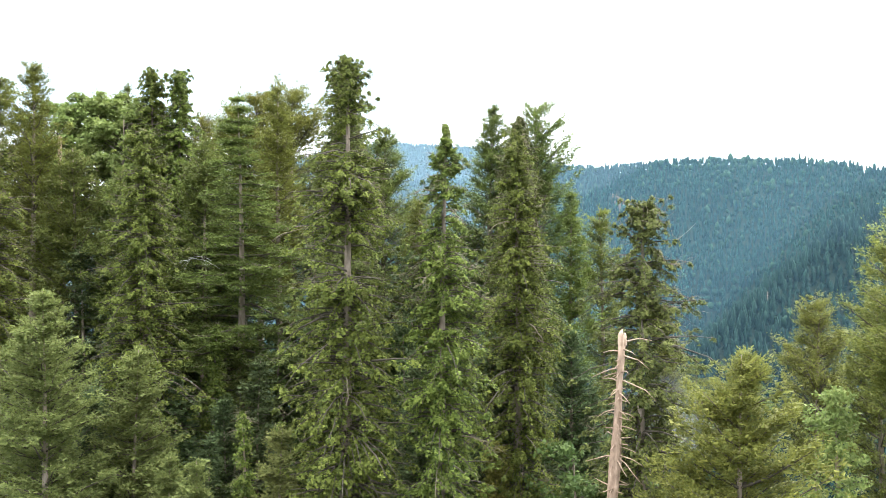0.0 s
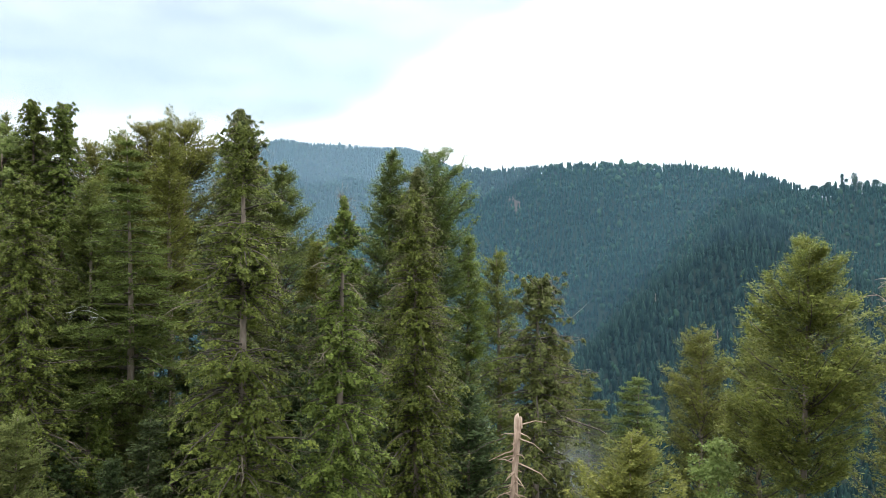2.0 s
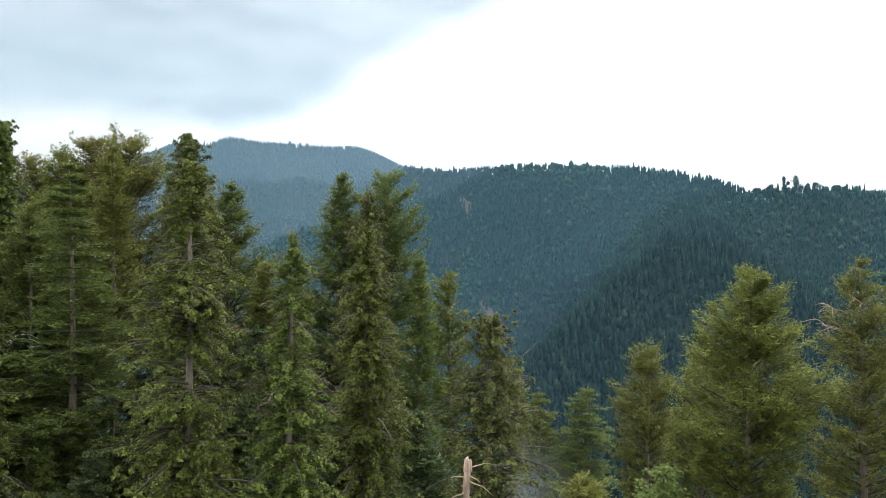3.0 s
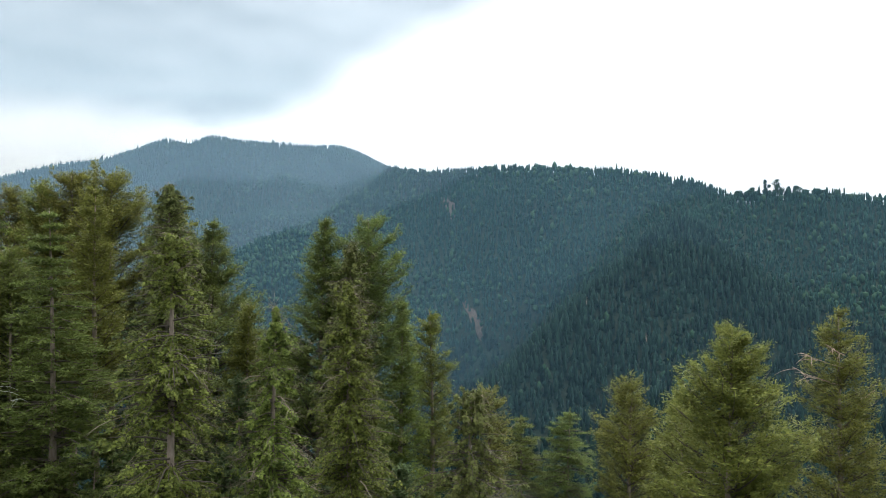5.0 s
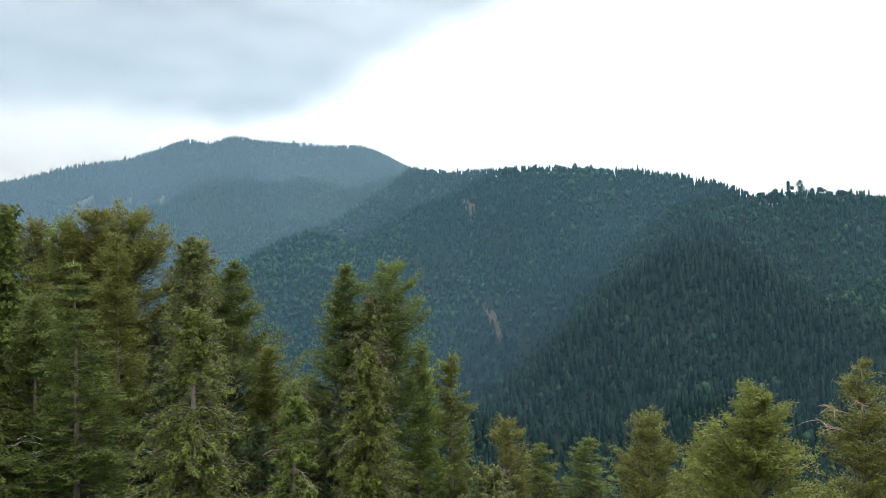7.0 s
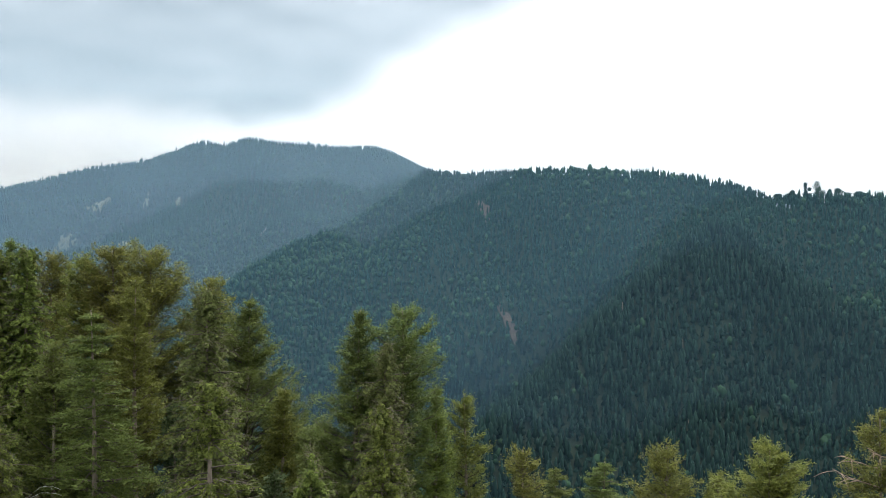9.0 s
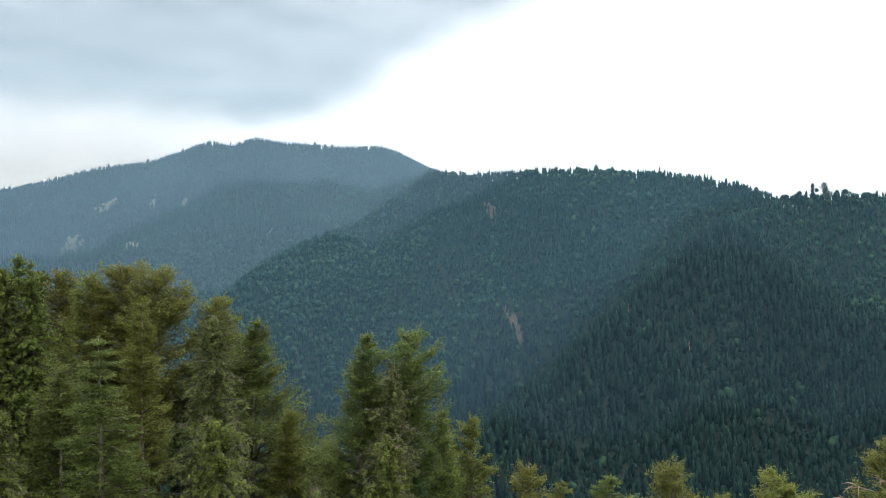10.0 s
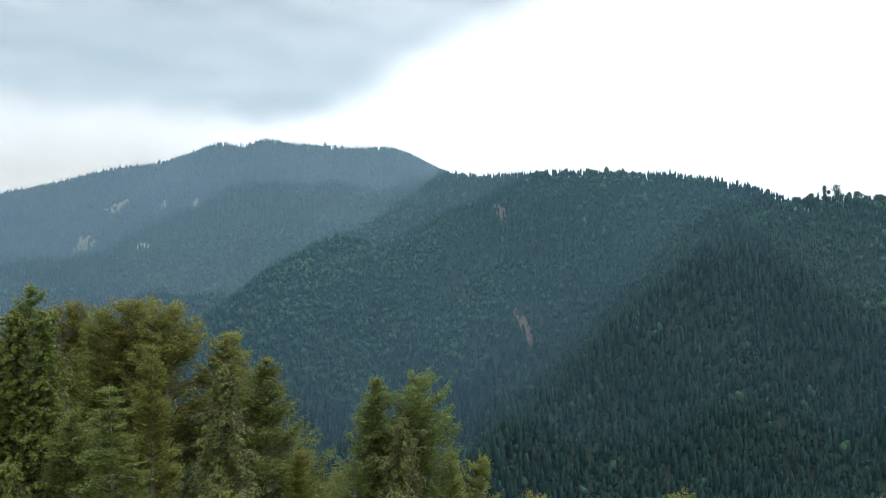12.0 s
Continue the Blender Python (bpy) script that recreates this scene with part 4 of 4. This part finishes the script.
def slope_snag(x, y, h):
    """A bleached dead tree standing on the far slope, with short bare limbs."""
    e = thing("dead_tree", x, y, "bleached dead tree standing among slope conifers", "dead tree", "bleached dead trees on the slopes", 1.0)
    stem, limbs = Shape(), Shape()
    line = trunk_line(h, 0.5)
    tube(stem, line, 0.62 * np.clip(1.05 - line[:, 2] / h, 0.12, 1.2), 6)
    for i in range(26):
        t, a = rng.uniform(0.35, 0.97), rng.uniform(0, 2 * np.pi)
        u = np.linspace(0, 1, 3)[:, None]
        ln = (1.1 - t) * rng.uniform(2.5, 5.0)
        tube(limbs, on_line(line, np.array([t * h]))[0] + np.array([np.cos(a), np.sin(a), 0.25]) * ln * u, np.linspace(0.2, 0.08, 3), 4)
    part("trunk", stem, DEADWOOD, e)
    tagged(part("limb_wood", limbs, DEADWOOD, e), kind="stuff")


for sx, sy, sh in ((399, 1037, 28), (268, 1062, 24), (430, 905, 26), (470, 1010, 24), (560, 1090, 25), (330, 1180, 24)):
    slope_snag(sx, sy, sh)

PLASTER = solid("whitewashed_plaster", (0.36, 0.36, 0.35), (0.46, 0.46, 0.44), (0.55, 0.54, 0.53), (0.5, 0.5, 0.5))
TIN = solid("tin_roof", (0.14, 0.16, 0.18), (0.22, 0.24, 0.26), (0.30, 0.32, 0.34), (0.6, 0.6, 0.6), rough=0.5)
DARKGLASS = solid("window_pane", (0.02, 0.025, 0.03), (0.03, 0.035, 0.04), (0.05, 0.055, 0.06), (1, 1, 1), rough=0.15)


def box(shape, x0, x1, y0, y1, z0, z1):
    v = [(x, y, z) for z in (z0, z1) for y in (y0, y1) for x in (x0, x1)]
    q = [(0, 2, 3, 1), (4, 5, 7, 6), (0, 1, 5, 4), (2, 6, 7, 3), (0, 4, 6, 2), (1, 3, 7, 5)]
    shape.add(v, [t for a, b, c, d in q for t in ((a, b, c), (a, c, d))])


def house(x, y, w, d, h, turn, label):
    """A small hill house: walls, a tin gable roof, windows and a door on the valley side."""
    e = thing("hill_house", x, y, label, "house", "houses on the far crest", 0.0)
    e.rotation_euler = (0, 0, radians(turn))
    walls = Shape()
    box(walls, -w / 2, w / 2, -d / 2, d / 2, -4, h)
    part("wall", walls, PLASTER, e)
    roof = Shape()
    o, r = 0.6, 0.35 * d
    v = [(-w / 2 - o, -d / 2 - o, h), (w / 2 + o, -d / 2 - o, h), (w / 2 + o, d / 2 + o, h), (-w / 2 - o, d / 2 + o, h), (-w / 2 - o, 0, h + r), (w / 2 + o, 0, h + r)]
    roof.add(v, [(0, 1, 5), (0, 5, 4), (2, 3, 4), (2, 4, 5), (0, 4, 3), (1, 2, 5), (0, 3, 2), (0, 2, 1)])
    part("roof", roof, TIN, e)
    for k in range(3):
        pane = Shape()
        cx = (k - 1) * w / 3.2
        box(pane, cx - 0.7, cx + 0.7, -d / 2 - 0.06, -d / 2 + 0.05, 1.0 if k != 1 else 0.0, 2.4)
        leaf_ob = part("window" if k != 1 else "door", pane, DARKGLASS, e)
        rim, z0 = Shape(), 1.0 if k != 1 else 0.0
        for x0, x1, za, zb in ((cx - 0.85, cx - 0.7, z0, 2.55), (cx + 0.7, cx + 0.85, z0, 2.55), (cx - 0.7, cx + 0.7, 2.4, 2.55)):
            box(rim, x0, x1, -d / 2 - 0.1, -d / 2 + 0.04, za, zb)
        part("window_frame" if k != 1 else "door_frame", rim, BARK, leaf_ob)


house(742, 1262, 9, 7, 3.2, 8, "small whitewashed house with a tin roof on the crest")
house(761, 1257, 8, 6, 3.4, -6, "small whitewashed house with a tin roof on the crest")
house(662, 1262, 7, 6, 4.2, -15, "lone whitewashed house among conifers below the crest")
house(866, 1240, 8, 6, 3.4, 5, "small pale house with a tin roof among crest trees")


pine(-46.0, 96, 35.0, 5.2, "dark pine crowded among taller trees", 0.2, 0.55, "round", NEEDLE_DARK, 0.6)
pine(-36.5, 84, 30.0, 4.6, "dark pine crowded among taller trees", 0.3, 0.55, "round", NEEDLE_DARK, 0.6)
pine(-31.0, 83, 28.0, 4.4, "dark pine crowded among taller trees", 0.3, 0.55, "round", NEEDLE_DARK, 0.6)
pine(-24.5, 86, 31.0, 4.4, "dark pine crowded among taller trees", 0.3, 0.55, "round", NEEDLE_DARK, 0.6)


# lesser trees that fill the near wood, copied from a few grown ones
def fill_wood(source, count, x0, x1, y0, y1, lo, hi):
    for _ in range(count):
        x, y = rng.uniform(x0, x1), rng.uniform(y0, y1)
        k = rng.uniform(lo, hi)
        c = copy_thing(source, pose(x, y, float(height(x, y)) - 0.3, 0, 0, rng.uniform(0, 360)))
        c.scale = (k * rng.uniform(0.9, 1.15), k * rng.uniform(0.9, 1.15), k)


# fillers carry the gloom between the trunks in their foliage colour
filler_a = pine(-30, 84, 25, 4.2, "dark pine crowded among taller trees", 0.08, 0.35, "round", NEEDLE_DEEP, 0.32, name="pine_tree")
filler_b = pine(-14, 92, 24, 4.4, "fir crowded among taller trees, needles darkened for forest shade", 0.08, 0.35, "tier", NEEDLE_DEEP, 0.32, name="fir_tree")
filler_c = broadleaf(-10, 84, 12, 3.0, "bush beneath the conifers, leaves darkened for shade", 0.85, 0.3, LEAF_DEEP, 0.8)
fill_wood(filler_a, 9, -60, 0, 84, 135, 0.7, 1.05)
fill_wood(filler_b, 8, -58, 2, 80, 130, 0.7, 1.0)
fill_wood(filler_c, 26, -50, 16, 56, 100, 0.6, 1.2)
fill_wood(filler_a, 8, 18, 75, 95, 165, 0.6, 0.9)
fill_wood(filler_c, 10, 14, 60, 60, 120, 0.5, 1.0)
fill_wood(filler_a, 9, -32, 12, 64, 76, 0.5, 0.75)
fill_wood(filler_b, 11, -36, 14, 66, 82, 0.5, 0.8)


# ferns and seedlings under the trees
def undergrowth():
    n = 26000
    x, y = rng.uniform(-70, 70, n), rng.uniform(34, 135, n)
    s = Shape()
    P = np.stack([x, y, height(x, y) + rng.uniform(0.0, 1.3, n)], 1)
    leaves(s, P, np.tile([0, 0, 1.0], (n, 1)), 0.9, 0.6)
    tagged(new("undergrowth", s.mesh("undergrowth", IVY)), "low green undergrowth beneath the trees", "undergrowth", kind="stuff")


undergrowth()

# ------------------------------------------------------------ haze sheets and mist
def haze_sheet(name, y, x0, x1, z0, z1, material, label):
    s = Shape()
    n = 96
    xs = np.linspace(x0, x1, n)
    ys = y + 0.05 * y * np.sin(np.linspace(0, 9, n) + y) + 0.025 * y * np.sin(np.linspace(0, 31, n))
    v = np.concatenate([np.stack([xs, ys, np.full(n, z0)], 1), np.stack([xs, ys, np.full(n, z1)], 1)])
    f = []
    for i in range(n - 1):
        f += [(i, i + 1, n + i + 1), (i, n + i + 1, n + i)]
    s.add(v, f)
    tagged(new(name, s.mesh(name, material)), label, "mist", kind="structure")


# Distance haze imitated by added tinted sheets, denser and paler farther back.
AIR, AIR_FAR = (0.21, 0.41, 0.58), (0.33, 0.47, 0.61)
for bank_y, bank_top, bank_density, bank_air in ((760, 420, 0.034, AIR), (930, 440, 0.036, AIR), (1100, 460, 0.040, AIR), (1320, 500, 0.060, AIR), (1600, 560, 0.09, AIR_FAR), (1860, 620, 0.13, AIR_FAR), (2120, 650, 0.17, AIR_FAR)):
    haze_sheet("valley_haze_sheet", bank_y, -1.2 * bank_y - 300, 1.2 * bank_y + 400, -330, bank_top, mist("haze_sheet_tint", bank_air, bank_density, 0.25 * bank_top, bank_top - 10), "thin translucent sheet tinted blue to stand for valley haze")


def wisp(x, y, z, r, material, label):
    """A drifting rag of vapour: a bowed round sheet."""
    s = Shape()
    a = np.linspace(0, 2 * np.pi, 24, endpoint=False)
    rows = [0.0, 0.35, 0.7, 1.0]
    v = [(r * q * np.cos(t), 0.25 * r * q * q, r * q * np.sin(t)) for q in rows for t in a]
    f = []
    for i in range(3):
        for j in range(24):
            k = (j + 1) % 24
            f += [(i * 24 + j, i * 24 + k, (i + 1) * 24 + k), (i * 24 + j, (i + 1) * 24 + k, (i + 1) * 24 + j)]
    s.add(v, f)
    ob = new("mist_wisp", s.mesh("mist_wisp", material, True))
    ob.location = (x, y, z)
    tagged(ob, label, "mist", kind="structure")


wisp(21.5, 78, 3.5, 6.5, mist("wisp_vapour", (0.55, 0.60, 0.60), 0.24, 0, 1, 6.5), "small drift of pale mist rising between the trees")
